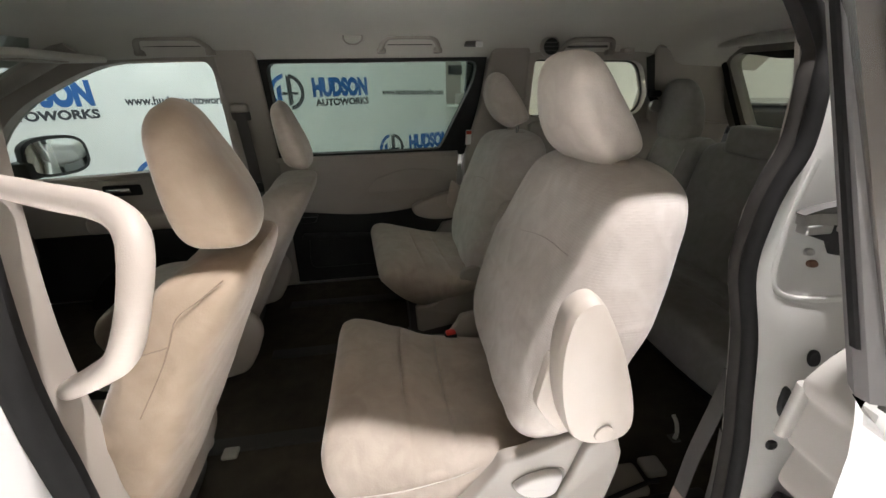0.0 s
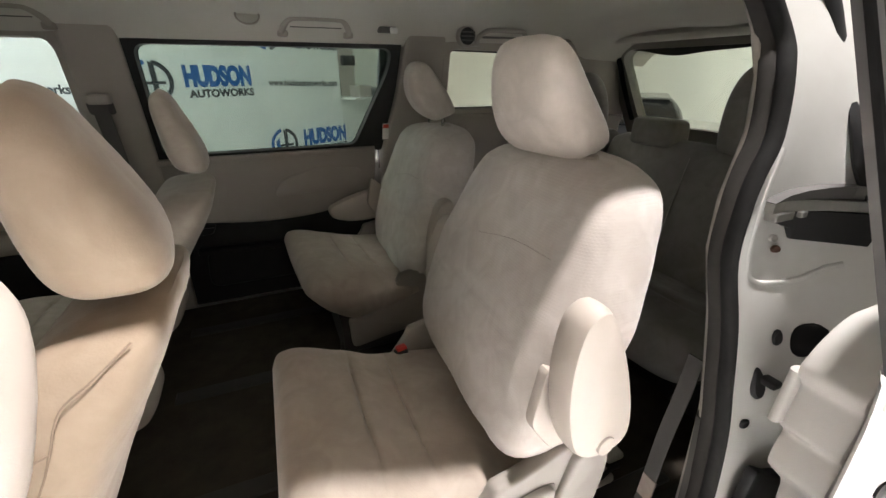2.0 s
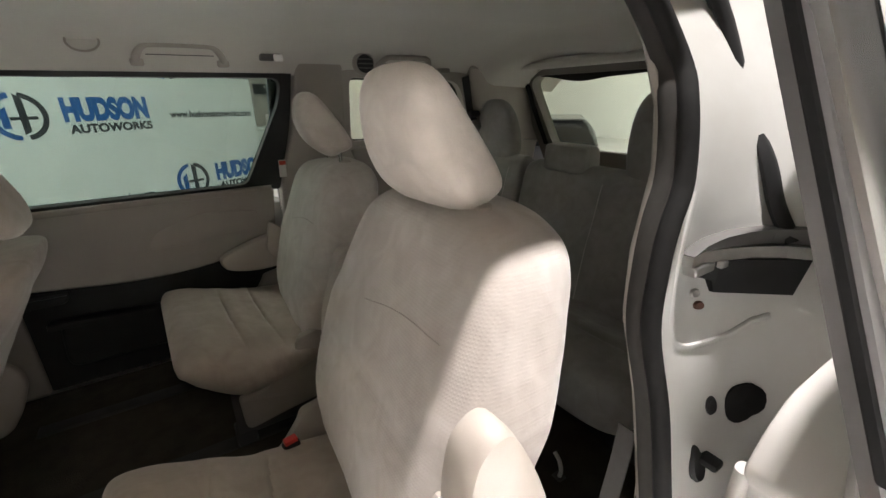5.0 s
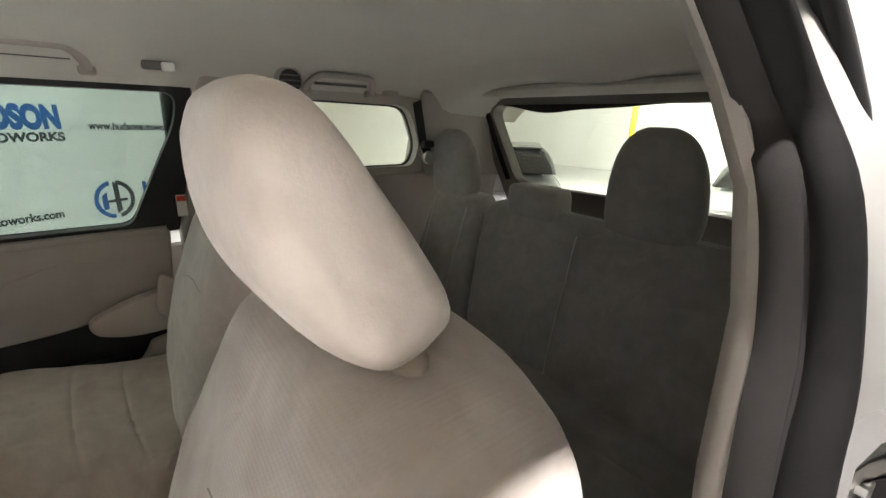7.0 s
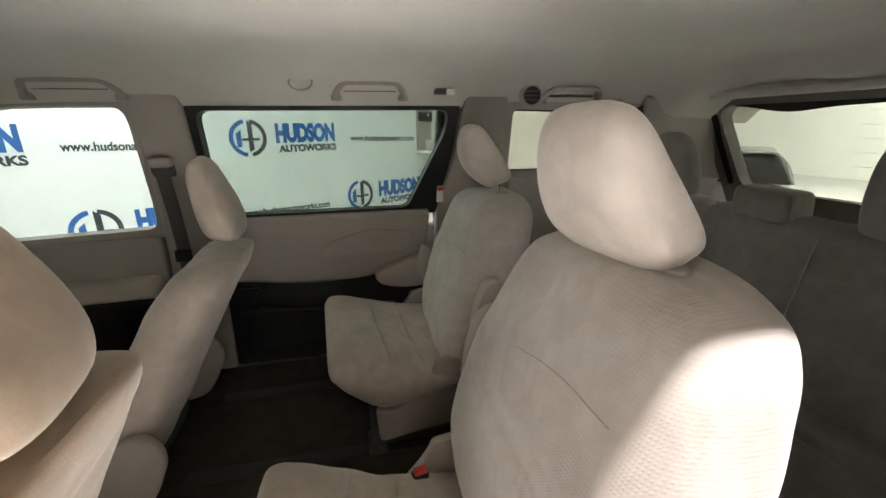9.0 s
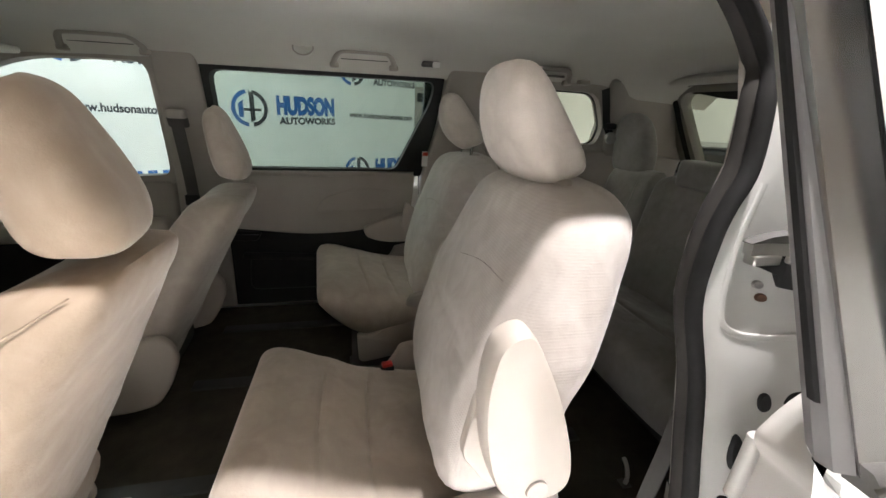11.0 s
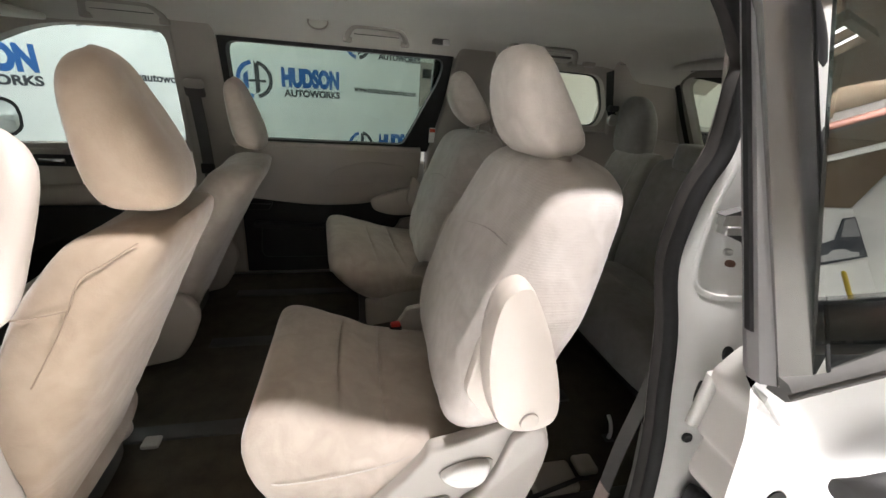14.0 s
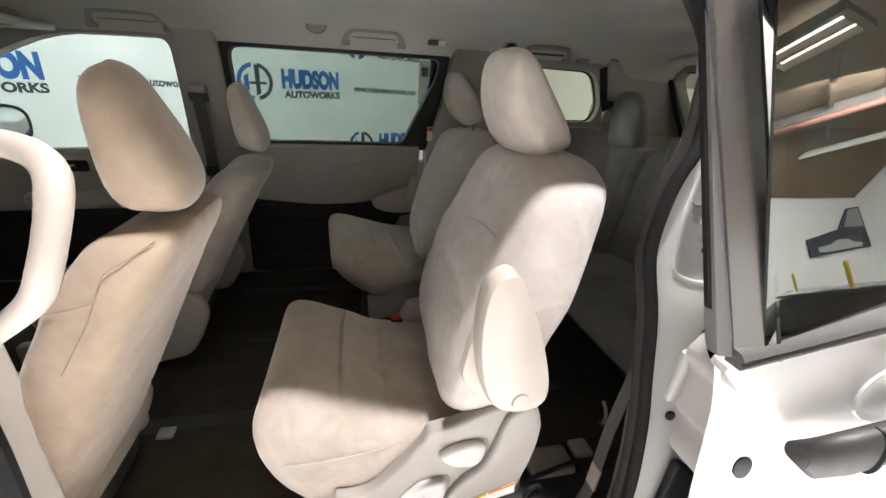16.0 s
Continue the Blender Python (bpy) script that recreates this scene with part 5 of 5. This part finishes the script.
def head_bm(table, n=3.0):
    s = sup(n, n, K)
    rings = []
    lo, hi = table[0][0], table[-1][0]
    for i in range(27):
        z = lo + (hi - lo) * (0.5 - 0.5 * math.cos(math.pi * i / 26))
        x, ht, hw, dz = spline(table, z)
        rings.append([(x + ht * u, hw * v, z + dz * u) for u, v in s])
    return loft(rings)


HEAD = [(0.848, 0.027, 0.028, 0.07, 0.014), (0.852, 0.024, 0.039, 0.094, 0.014), (0.865, 0.016, 0.052, 0.114, 0.013), (0.89, 0.0, 0.062, 0.12, 0.011), (0.933, -0.021, 0.065, 0.111, 0.008), (0.976, -0.037, 0.058, 0.1, 0.006), (1.019, -0.048, 0.044, 0.09, 0.003), (1.045, -0.052, 0.03, 0.076, 0.001), (1.056, -0.053, 0.019, 0.06, 0.0), (1.062, -0.053, 0.007, 0.032, 0.0)]
FRONT_HEAD = [(0.835, 0.012, 0.030, 0.050, -0.004), (0.84, 0.012, 0.058, 0.082, -0.006), (0.86, 0.008, 0.076, 0.102, -0.008), (0.90, -0.006, 0.080, 0.110, -0.008), (0.95, -0.030, 0.070, 0.106, -0.006), (1.0, -0.058, 0.054, 0.092, 0.0), (1.03, -0.072, 0.040, 0.072, 0.004), (1.047, -0.078, 0.022, 0.045, 0.004), (1.052, -0.080, 0.006, 0.02, 0.004)]


def armrest_bm(lo, hi):
    """A raised armrest in its own place: outline in x and z, padded both sides."""
    out = smooth_path([(-0.205, 0, 0.665), (-0.19, 0, 0.69), (-0.165, 0, 0.70), (-0.143, 0, 0.685), (-0.10, 0, 0.60), (-0.065, 0, 0.50), (-0.052, 0, 0.43), (-0.065, 0, 0.395), (-0.11, 0, 0.385), (-0.16, 0, 0.40), (-0.19, 0, 0.44), (-0.21, 0, 0.52), (-0.215, 0, 0.60)], 3, True)
    c = Vector((-0.13, 0, 0.53))
    rings = []
    for k in range(9):
        a = -1 + 2 * k / 8
        f = (1 - abs(a) ** 3.2) ** 0.35 * 0.28 + 0.72 if abs(a) < 1 else 0.72
        rings.append([(c.x + (p.x - c.x) * f, lo + (hi - lo) * (a + 1) / 2, c.z + (p.z - c.z) * f) for p in out])
    return loft(rings)


def captain_seat(at, label, fits, flip=1, arm_down=False):
    """A second-row seat facing -x; its door side at -y, or at +y where flip is -1."""
    s = thing("captain_seat", at, label, "car seat", "second-row seats")
    f = flip
    d = 0.035 if f > 0 else -0.02
    part("cushion", settle(move(cushion_bm([(-0.625, 0.315, 0.345, 0.80), (-0.617, 0.265, 0.38, 0.9), (-0.60, 0.222 - d * 0.7, 0.405, 0.95), (-0.56, 0.158 - d, 0.42, 0.985), (-0.48, 0.085 - d, 0.415, 1.0), (-0.40, 0.06 - d * 0.7, 0.398, 1.0), (-0.32, 0.08 - d, 0.378, 1.0), (-0.24, 0.13, 0.36, 0.98), (-0.14, 0.17, 0.35, 0.96), (-0.04, 0.2, 0.345, 0.92), (0.0, 0.24, 0.33, 0.88)], 0.272, 3.1, (-0.42, -0.29)), pose(0 if f > 0 else 0.022, 0, 0)), fits, "cushion"), CLOTH_SEAT, s, "padded cloth seat cushion")
    if f > 0:
        part("cushion_seam", sweep(smooth_path([(-0.52, -0.288, 0.279), (-0.5, -0.2965, 0.281), (-0.42, -0.298, 0.283), (-0.325, -0.2885, 0.285), (-0.27, -0.2785, 0.29), (-0.219, -0.265, 0.297)], 5), circle(0.0015, 6)), SEAM_SOFT, s, "stitched seam along the cushion side")
    shape = [(0.297, -0.165, -0.082, 0.196), (0.307, -0.217, -0.044, 0.25), (0.352, -0.236, -0.01, 0.278), (0.442, -0.22, 0.029, 0.297), (0.572, -0.178, 0.078, 0.296), (0.63, -0.152, 0.098, 0.28), (0.692, -0.125, 0.116, 0.264), (0.752, -0.099, 0.133, 0.245), (0.792, -0.078, 0.138, 0.214), (0.816, -0.053, 0.128, 0.168), (0.829, -0.022, 0.105, 0.115), (0.834, 0.008, 0.079, 0.065)]
    back = part("backrest", settle(move(back_bm(shape, creases=(0.55,)), pose(0, 0.004, 0)), fits, "backrest"), CLOTH_RIB, s, "grey-beige cloth backrest")
    part("back_seam", settle(move(back_seam(shape, [(0.645, 0.20), (0.652, 0.09), (0.662, -0.07), (0.671, -0.24), (0.676, -0.42), (0.678, -0.58), (0.678, -0.70)]), pose(0, 0.004, 0)), fits, "backrest"), SEAM_SOFT, back, "stitched seam across the back panel")
    part("headrest", settle(move(head_bm(HEAD, 3.7), pose(0, 0.006 * f, 0, 0, 0, 7 * f)), fits, "headrest"), CLOTH, s, "egg-shaped cloth head restraint")
    for y in (-0.055, 0.055):
        part("headrest_post", settle(loft([[(0.045 + 0.006 * u, y * 1.2 + 0.006 * v, z) for u, v in circle(1, 10)] for z in (0.80, 0.87)]), fits, "guides"), CHROME, s)
        part("post_guide", settle(loft([[(0.06 + r * u, y * 1.2 + r * v, z) for u, v in circle(1, 12)] for z, r in ((0.78, 0.019), (0.824, 0.019), (0.828, 0.014))]), fits, "guides"), BEIGE, s)
    # side cover: a flat shell, a raised rear panel that runs out forwards along the foot, and two levers, each on a
    # darker plate that paints its scoop's shade
    side = [(-0.415, 0.085), (-0.421, 0.204), (-0.392, 0.20), (-0.363, 0.20), (-0.341, 0.21), (-0.279, 0.272), (-0.243, 0.321), (-0.234, 0.345), (-0.174, 0.356), (-0.116, 0.38), (-0.045, 0.40), (-0.01, 0.385), (0.006, 0.34), (0.003, 0.29), (-0.008, 0.235), (-0.03, 0.165), (-0.165, 0.122), (-0.295, 0.106)]
    panel = [(-0.077, 0.368), (-0.045, 0.394), (-0.014, 0.379), (0.001, 0.34), (-0.002, 0.29), (-0.013, 0.235), (-0.035, 0.168), (-0.165, 0.126), (-0.295, 0.110), (-0.405, 0.092), (-0.40, 0.112), (-0.364, 0.128), (-0.296, 0.130), (-0.25, 0.134), (-0.205, 0.15), (-0.18, 0.19), (-0.16, 0.217), (-0.122, 0.242), (-0.10, 0.292), (-0.088, 0.335)]

    def shell(poly, r, a, b, bevel):
        return settle(plate(rounded(poly, r, 3), *sorted((a * f, b * f)), "y", bevel, 3), fits, "cover")

    cover = part("side_cover", shell(side, 0.014, -0.285, -0.318, 0.009), COVER, s, "grey-beige plastic side cover")
    part("raised_panel", shell(panel, 0.010, -0.305, -0.333, 0.011), COVER, cover)
    for lever, mid in (([(-0.213, 0.289), (-0.188, 0.306), (-0.146, 0.314), (-0.116, 0.308), (-0.115, 0.288), (-0.123, 0.26), (-0.139, 0.249), (-0.18, 0.253), (-0.203, 0.271)], (-0.158, 0.283)), ([(-0.298, 0.161), (-0.277, 0.192), (-0.248, 0.218), (-0.20, 0.223), (-0.191, 0.209), (-0.196, 0.173), (-0.21, 0.149), (-0.249, 0.149), (-0.289, 0.152)], (-0.238, 0.184))):
        part("recline_lever", shell(lever, 0.012, -0.30, -0.334, 0.009), LEVER, cover, "white release lever")
        part("scoop_shade", shell([(mid[0] + (x - mid[0]) * 1.13 + 0.003, mid[1] + (z - mid[1]) * 1.16 - 0.003) for x, z in lever], 0.016, -0.30, -0.3195, 0.001), TRIM_MID, cover, "grey plate standing in for the scoop's shade")
    part("warning_label", shell([(-0.165, 0.153), (-0.043, 0.190), (-0.041, 0.160), (-0.161, 0.128)], 0.003, -0.333, -0.3345, 0), WHITE_LABEL, cover, "white warning label", smooth=False)
    part("label_band", shell([(-0.162, 0.147), (-0.105, 0.1645), (-0.105, 0.1705), (-0.163, 0.153)], 0.001, -0.3345, -0.3355, 0), YELLOW, cover, "yellow band of the label", smooth=False)
    part("label_band", shell([(-0.101, 0.166), (-0.044, 0.1835), (-0.0445, 0.1895), (-0.101, 0.172)], 0.001, -0.3345, -0.3355, 0), ORANGE, cover, "orange band of the label", smooth=False)
    part("inner_cover", settle(move(plate(rounded(side, 0.025, 3), -0.01, 0.02, "y", 0.01, 2), pose(0, 0.255 * f, 0)), fits, "base"), TRIM, s, "grey plastic side cover")
    part("seat_base", settle(loft([[(x, 0.225 * u, 0.09 + 0.08 * v) for u, v in sup(4, 4, 20)] for x in (-0.44, -0.42, -0.1, -0.06)]), fits, "base"), TRIM_DARK, s, "dark seat frame")
    for x in (-0.42, -0.02):
        for y in (-0.19, 0.19):
            part("seat_foot", settle(box(x - 0.03, x + 0.03, y - 0.03, y + 0.03, 0.0, 0.06, 0.006, 1), fits, "base"), TRIM_DARK, s)
    # armrests
    for side_, down in ((-1, arm_down), (1, False)):
        y = side_ * f * (0.343 if side_ < 0 else 0.295)
        lo, hi = y - 0.033, y + 0.033
        bm = armrest_bm(lo, hi)
        if down:
            move(bm, Matrix.Translation((-0.12, 0, 0.43)) @ Matrix.Rotation(radians(-84), 4, "Y") @ Matrix.Translation((0.12, 0, -0.43)))
        elif side_ > 0:
            move(bm, Matrix.Translation((-0.06, 0, -0.085)) @ Matrix.Translation((0.0, 0, 0.43)) @ Matrix.Rotation(radians(12), 4, "Y") @ Matrix.Diagonal((0.9, 1, 0.95, 1)) @ Matrix.Translation((0.10, 0, -0.43)))
        arm = part("armrest", settle(bm, fits, "outer_arm" if side_ < 0 else "inner_arm"), BEIGE, s, "padded beige armrest" if down else "raised padded beige armrest")
        part("pivot_cap", settle(disc((-0.12, y + side_ * f * 0.033, 0.425), 0.019, 0.008, "y", 20, 0.002), fits, "outer_arm" if side_ < 0 else "inner_arm"), BEIGE, arm, "round pivot cap")
    part("arm_backing", settle(move(plate(rounded([(-0.225, 0.44), (-0.20, 0.56), (-0.15, 0.52), (-0.08, 0.42), (-0.09, 0.36), (-0.17, 0.36)], 0.02), -0.012, 0.012, "y", 0.006, 2), pose(0, -0.295 * f, 0)), fits, "outer_arm"), BEIGE, s)
    return s


captain_seat((0.0, -0.372, FLOOR), "beige cloth captain seat with both armrests raised", NEAR_SEAT)
captain_seat((0.115, 0.43, FLOOR), "beige cloth captain seat with the door-side armrest lowered", FAR_SEAT, -1, True)


def buckle(at, turn):
    b = thing("belt_buckle", at, "black seat belt buckle with a red button", "buckle", "belt buckles", turn=turn)
    part("housing", box(-0.018, 0.018, -0.012, 0.012, -0.08, 0.05, 0.006, 2), BLACK, b)
    part("button", box(-0.014, 0.014, -0.009, 0.009, 0.045, 0.058, 0.003, 2), RED, b, "red release button")
    part("stalk", box(-0.01, 0.01, -0.004, 0.004, -0.30, -0.075, 0.002, 1), BLACK, b)


buckle((-0.25, -0.215, 0.708), 10)
buckle((0.0, 0.16, 0.735), -10)


def front_seat(at, label, fits, cloth, lower=0.0):
    s = thing("front_seat", at, label, "car seat", "front seats")
    part("cushion", settle(cushion_bm([(-0.70, 0.18, 0.22, 0.8), (-0.69, 0.13, 0.28, 0.92), (-0.65, 0.09, 0.315, 0.98), (-0.5, 0.08, 0.32, 1.0), (-0.35, 0.09, 0.28, 1.0), (-0.25, 0.11, 0.27, 0.95), (-0.22, 0.15, 0.25, 0.88)], 0.26, 3.4, (-0.5,)), fits, "base"), cloth, s, "padded cloth seat cushion")
    back = part("backrest", settle(back_bm([(-0.1, -0.40, -0.31, 0.19), (-0.085, -0.42, -0.29, 0.225), (0.06, -0.385, -0.225, 0.235), (0.16, -0.35, -0.185, 0.24), (0.30, -0.305, -0.12, 0.25), (0.45, -0.245, -0.06, 0.252), (0.58, -0.185, 0.0, 0.245), (0.66, -0.135, 0.038, 0.228), (0.705, -0.10, 0.052, 0.195), (0.723, -0.06, 0.05, 0.145), (0.729, -0.02, 0.04, 0.09)], creases=(0.5,)), fits, "backrest"), cloth, s, "beige cloth backrest")
    if not lower:
        # dark piping on the bolster, drawn along the edge of its lamp-lit patch
        for run in ([(0.075, -0.202, 0.735), (0.046, -0.227, 0.717), (0.017, -0.240, 0.698), (0.002, -0.252, 0.66), (-0.014, -0.259, 0.624), (-0.06, -0.263, 0.548)], [(-0.085, -0.243, 0.643), (-0.057, -0.2505, 0.647), (-0.025, -0.2565, 0.655), (0.002, -0.252, 0.66)]):
            part("back_seam", sweep(smooth_path(run, 5), circle(0.0012, 6)), SEAM_TAN, back)
    part("headrest", settle(head_bm([(h, x * 0.72 - 0.022 + (0.0 if lower else 0.148 * (h - 0.8668)), t * 0.72, w * 1.08, d) for h, x, t, w, d in (((z - 0.835) * (1.15 - 2.8 * lower) + 0.742 - lower, x, t, w, d) for z, x, t, w, d in FRONT_HEAD)]), fits, "headrest"), cloth, s, "egg-shaped cloth head restraint")
    for y in (-0.055, 0.055):
        part("headrest_post", settle(loft([[(-0.014 + 0.006 * u, y * 0.6 + 0.006 * v, z) for u, v in circle(1, 10)] for z in (0.76, 0.80)]), fits, "headrest"), CHROME, s)
    part("seat_base", settle(loft([[(x, 0.23 * u, 0.06 + 0.05 * v) for u, v in sup(4, 4, 20)] for x in (-0.72, -0.7, -0.30, -0.28)]), fits, "base"), TRIM_DARK, s, "dark seat frame")
    foot = [(-0.42, 0.15), (-0.30, 0.24), (-0.235, 0.285), (-0.18, 0.29), (-0.148, 0.25), (-0.143, 0.20), (-0.18, 0.11), (-0.22, 0.05), (-0.30, 0.03)] if lower else [(-0.42, 0.15), (-0.34, 0.20), (-0.27, 0.18), (-0.25, 0.08), (-0.32, 0.03)]
    for sgn in (-1, 1):
        part("side_cover", settle(plate(rounded([(-0.72, 0.03), (-0.73, 0.13)] + foot, 0.025, 4), sgn * (0.262 if lower else 0.24) - 0.018, sgn * (0.262 if lower else 0.24) + 0.018, "y", 0.012, 3), fits, "base"), BEIGE, s, "beige plastic side cover")
    return s


front_seat((-0.735, -0.43, FLOOR), "beige cloth driver seat lit from the open door", DRIVER_SEAT, CLOTH_WARM_SHADE)
# the darker cushion cloth all over stands in for dimmer light on this seat
front_seat((-0.69, 0.38, FLOOR), "beige cloth front passenger seat", PASSENGER_SEAT, CLOTH_SEAT, 0.025)

# third-row bench in two parts
def bench(at, label, widths, heads, seams, round_=0.0):
    """A third-row seat: backs that lean sideways as they rise. widths: low and high edges at the foot, and at the top."""
    s = thing("rear_bench_seat", at, label, "car seat", "third-row seats")
    table = [(0.24, -0.20, -0.10, 0.9), (0.26, -0.22, -0.07, 0.97), (0.4, -0.18, -0.03, 1.0), (0.6, -0.10, 0.03, 1.0), (0.70, -0.06, 0.06, 0.98), (0.735, -0.035, 0.065, 0.94), (0.75, 0.0, 0.05, 0.86)]
    for a0, a1, b0, b1 in widths:
        bm = back_bm(table, 5, 0.012)
        for v in bm.verts:
            k = (v.co.z - 0.3) / 0.45
            v.co.y = (a0 + (b0 - a0) * k) + ((a1 + (b1 - b0 - a1 + a0) * k) - a0) * (v.co.y + 1) / 2
            v.co.z -= round_ * max(0.0, (a0 + 0.14 - v.co.y) / 0.14) ** 2 * max(0.0, (v.co.z - 0.5) / 0.25)
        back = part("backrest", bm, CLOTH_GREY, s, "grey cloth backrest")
        for v0, v1 in seams:
            pts = []
            for i in range(10):
                z = 0.30 + 0.045 * i
                k = (z - 0.3) / 0.45
                y = v0 + (v1 - v0) * k
                e = 2 * (y - (a0 + (b0 - a0) * k)) / (a1 - a0) - 1
                if abs(e) < 0.93:
                    fr = spline(table, z)[0]
                    cr = crumple((fr + 5, e, z), 0.005)
                    pts.append((fr - cr + 0.012 - 0.012 * abs(e) ** 3 - 0.0035, y, z))
            if len(pts) > 5:
                part("back_seam", sweep(pts, circle(0.0022, 6)), PIPING, back, "pale piped seam")
        c, hw = (a0 + a1) / 2, (a1 - a0) / 2
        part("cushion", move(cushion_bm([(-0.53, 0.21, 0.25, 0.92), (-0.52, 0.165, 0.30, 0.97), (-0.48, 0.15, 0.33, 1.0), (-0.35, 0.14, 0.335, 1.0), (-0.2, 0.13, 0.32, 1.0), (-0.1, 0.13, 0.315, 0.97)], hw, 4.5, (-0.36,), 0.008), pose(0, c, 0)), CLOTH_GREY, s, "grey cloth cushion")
    for y, hw, h, low in heads:
        if low:
            tb = [(0.0, -0.012, 0.045, hw * 0.9, 0), (0.008, -0.012, 0.058, hw * 0.98, 0), (h * 0.5, -0.012, 0.06, hw, 0), (h * 0.88, -0.014, 0.055, hw * 0.97, 0), (h * 0.97, -0.016, 0.048, hw * 0.9, 0), (h, -0.018, 0.036, hw * 0.8, 0)]
        else:
            tb = [(0.0, 0.0, 0.03, hw * 0.72, 0), (0.012, 0.0, 0.045, hw * 0.9, 0), (h * 0.2, 0.0, 0.052, hw, 0), (h * 0.45, -0.005, 0.052, hw * 0.99, 0), (h * 0.7, -0.014, 0.046, hw * 0.88, 0), (h * 0.88, -0.022, 0.036, hw * 0.68, 0), (h * 0.97, -0.026, 0.022, hw * 0.45, 0), (h, -0.028, 0.010, hw * 0.26, 0)]
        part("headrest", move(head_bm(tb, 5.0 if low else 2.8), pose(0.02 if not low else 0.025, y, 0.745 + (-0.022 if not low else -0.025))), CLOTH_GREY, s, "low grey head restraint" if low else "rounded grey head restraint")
        if not low:
            for d in (-0.05, 0.05):
                part("headrest_post", loft([[(0.025 + 0.006 * a, y + d + 0.006 * b, z) for a, b in circle(1, 8)] for z in (0.72, 0.80)]), BLACK, s)
    part("seat_frame", box(-0.38, -0.06, min(w[0] for w in widths) + 0.03, max(w[1] for w in widths) - 0.03, 0.0, 0.14, 0.01, 1), BLACK, s)
    return s


bench((0.97, -0.1, FLOOR), "grey cloth single third-row seat with raised head restraint", [(0.385, 0.78, 0.487, 0.78)], [(0.70, 0.131, 0.270, False)], [(0.50, 0.55), (0.70, 0.76)])
bench((0.97, -0.1, FLOOR), "grey cloth double third-row seat with two head restraints", [(-0.46, 0.38, -0.46, 0.482)], [(0.25, 0.105, 0.104, True), (-0.13, 0.13, 0.30, False)], [(0.0, 0.05)], 0.05)

# loose things on the floor behind the near seat
fitting = thing("floor_fitting", (0.15, -0.53, FLOOR), "grey floor fitting with a black rod behind the seat", "floor fitting")
part("pad", box(-0.07, 0.06, -0.045, 0.045, 0.0, 0.028, 0.012, 3), TRIM, fitting, "grey plastic pad")
part("small_pad", box(0.08, 0.14, 0.0, 0.06, 0.0, 0.022, 0.01, 3), TRIM, fitting)
part("rod", sweep([(-0.10, -0.06, 0.032), (0.06, -0.03, 0.04), (0.085, -0.026, 0.03)], circle(0.006, 8)), BLACK, fitting, "black rod")
part("clip", sweep(smooth_path([(-0.11, -0.085, 0.0), (-0.10, -0.085, 0.03), (-0.075, -0.08, 0.035), (-0.06, -0.078, 0.01)], 4), circle(0.007, 8)), BLACK, fitting, "black wire clip")
hook = thing("floor_hook", (0.39, -0.405, FLOOR), "small white hook on the dark carpet", "hook")
part("stem", sweep(smooth_path([(0.0, -0.012, 0.0), (0.0, -0.016, 0.03), (0.0, -0.006, 0.058), (0.0, 0.012, 0.072)], 5), circle(0.006, 8)), WHITE_LABEL, hook)
part("base", box(-0.014, 0.014, -0.026, 0.004, 0.0, 0.006, 0.002, 1), TRIM_DARK, hook)
belt = thing("seat_belt", (0.10, -0.66, FLOOR), "grey seat belt webbing running down the rear pillar", "seat belt")
part("webbing", sweep(smooth_path([(0.115, -0.02, 0.48), (0.105, -0.02, 0.40), (0.083, -0.02, 0.268), (0.069, -0.02, 0.10), (0.045, -0.02, 0.03)], 5), [(-0.0015, -0.016), (0.0015, -0.016), (0.0015, 0.016), (-0.0015, 0.016)], (0, 1, 0)), TRIM_DARK, belt)
part("belt_label", sweep([(0.0745, -0.021, 0.165), (0.069, -0.021, 0.105)], [(-0.0025, -0.0165), (0.0025, -0.0165), (0.0025, 0.0165), (-0.0025, 0.0165)], (0, 1, 0)), PINK_TAG, belt, "pinkish woven belt label", smooth=False)
part("anchor", box(0.025, 0.06, -0.035, -0.005, 0.0, 0.03, 0.008, 2), BLACK, belt)
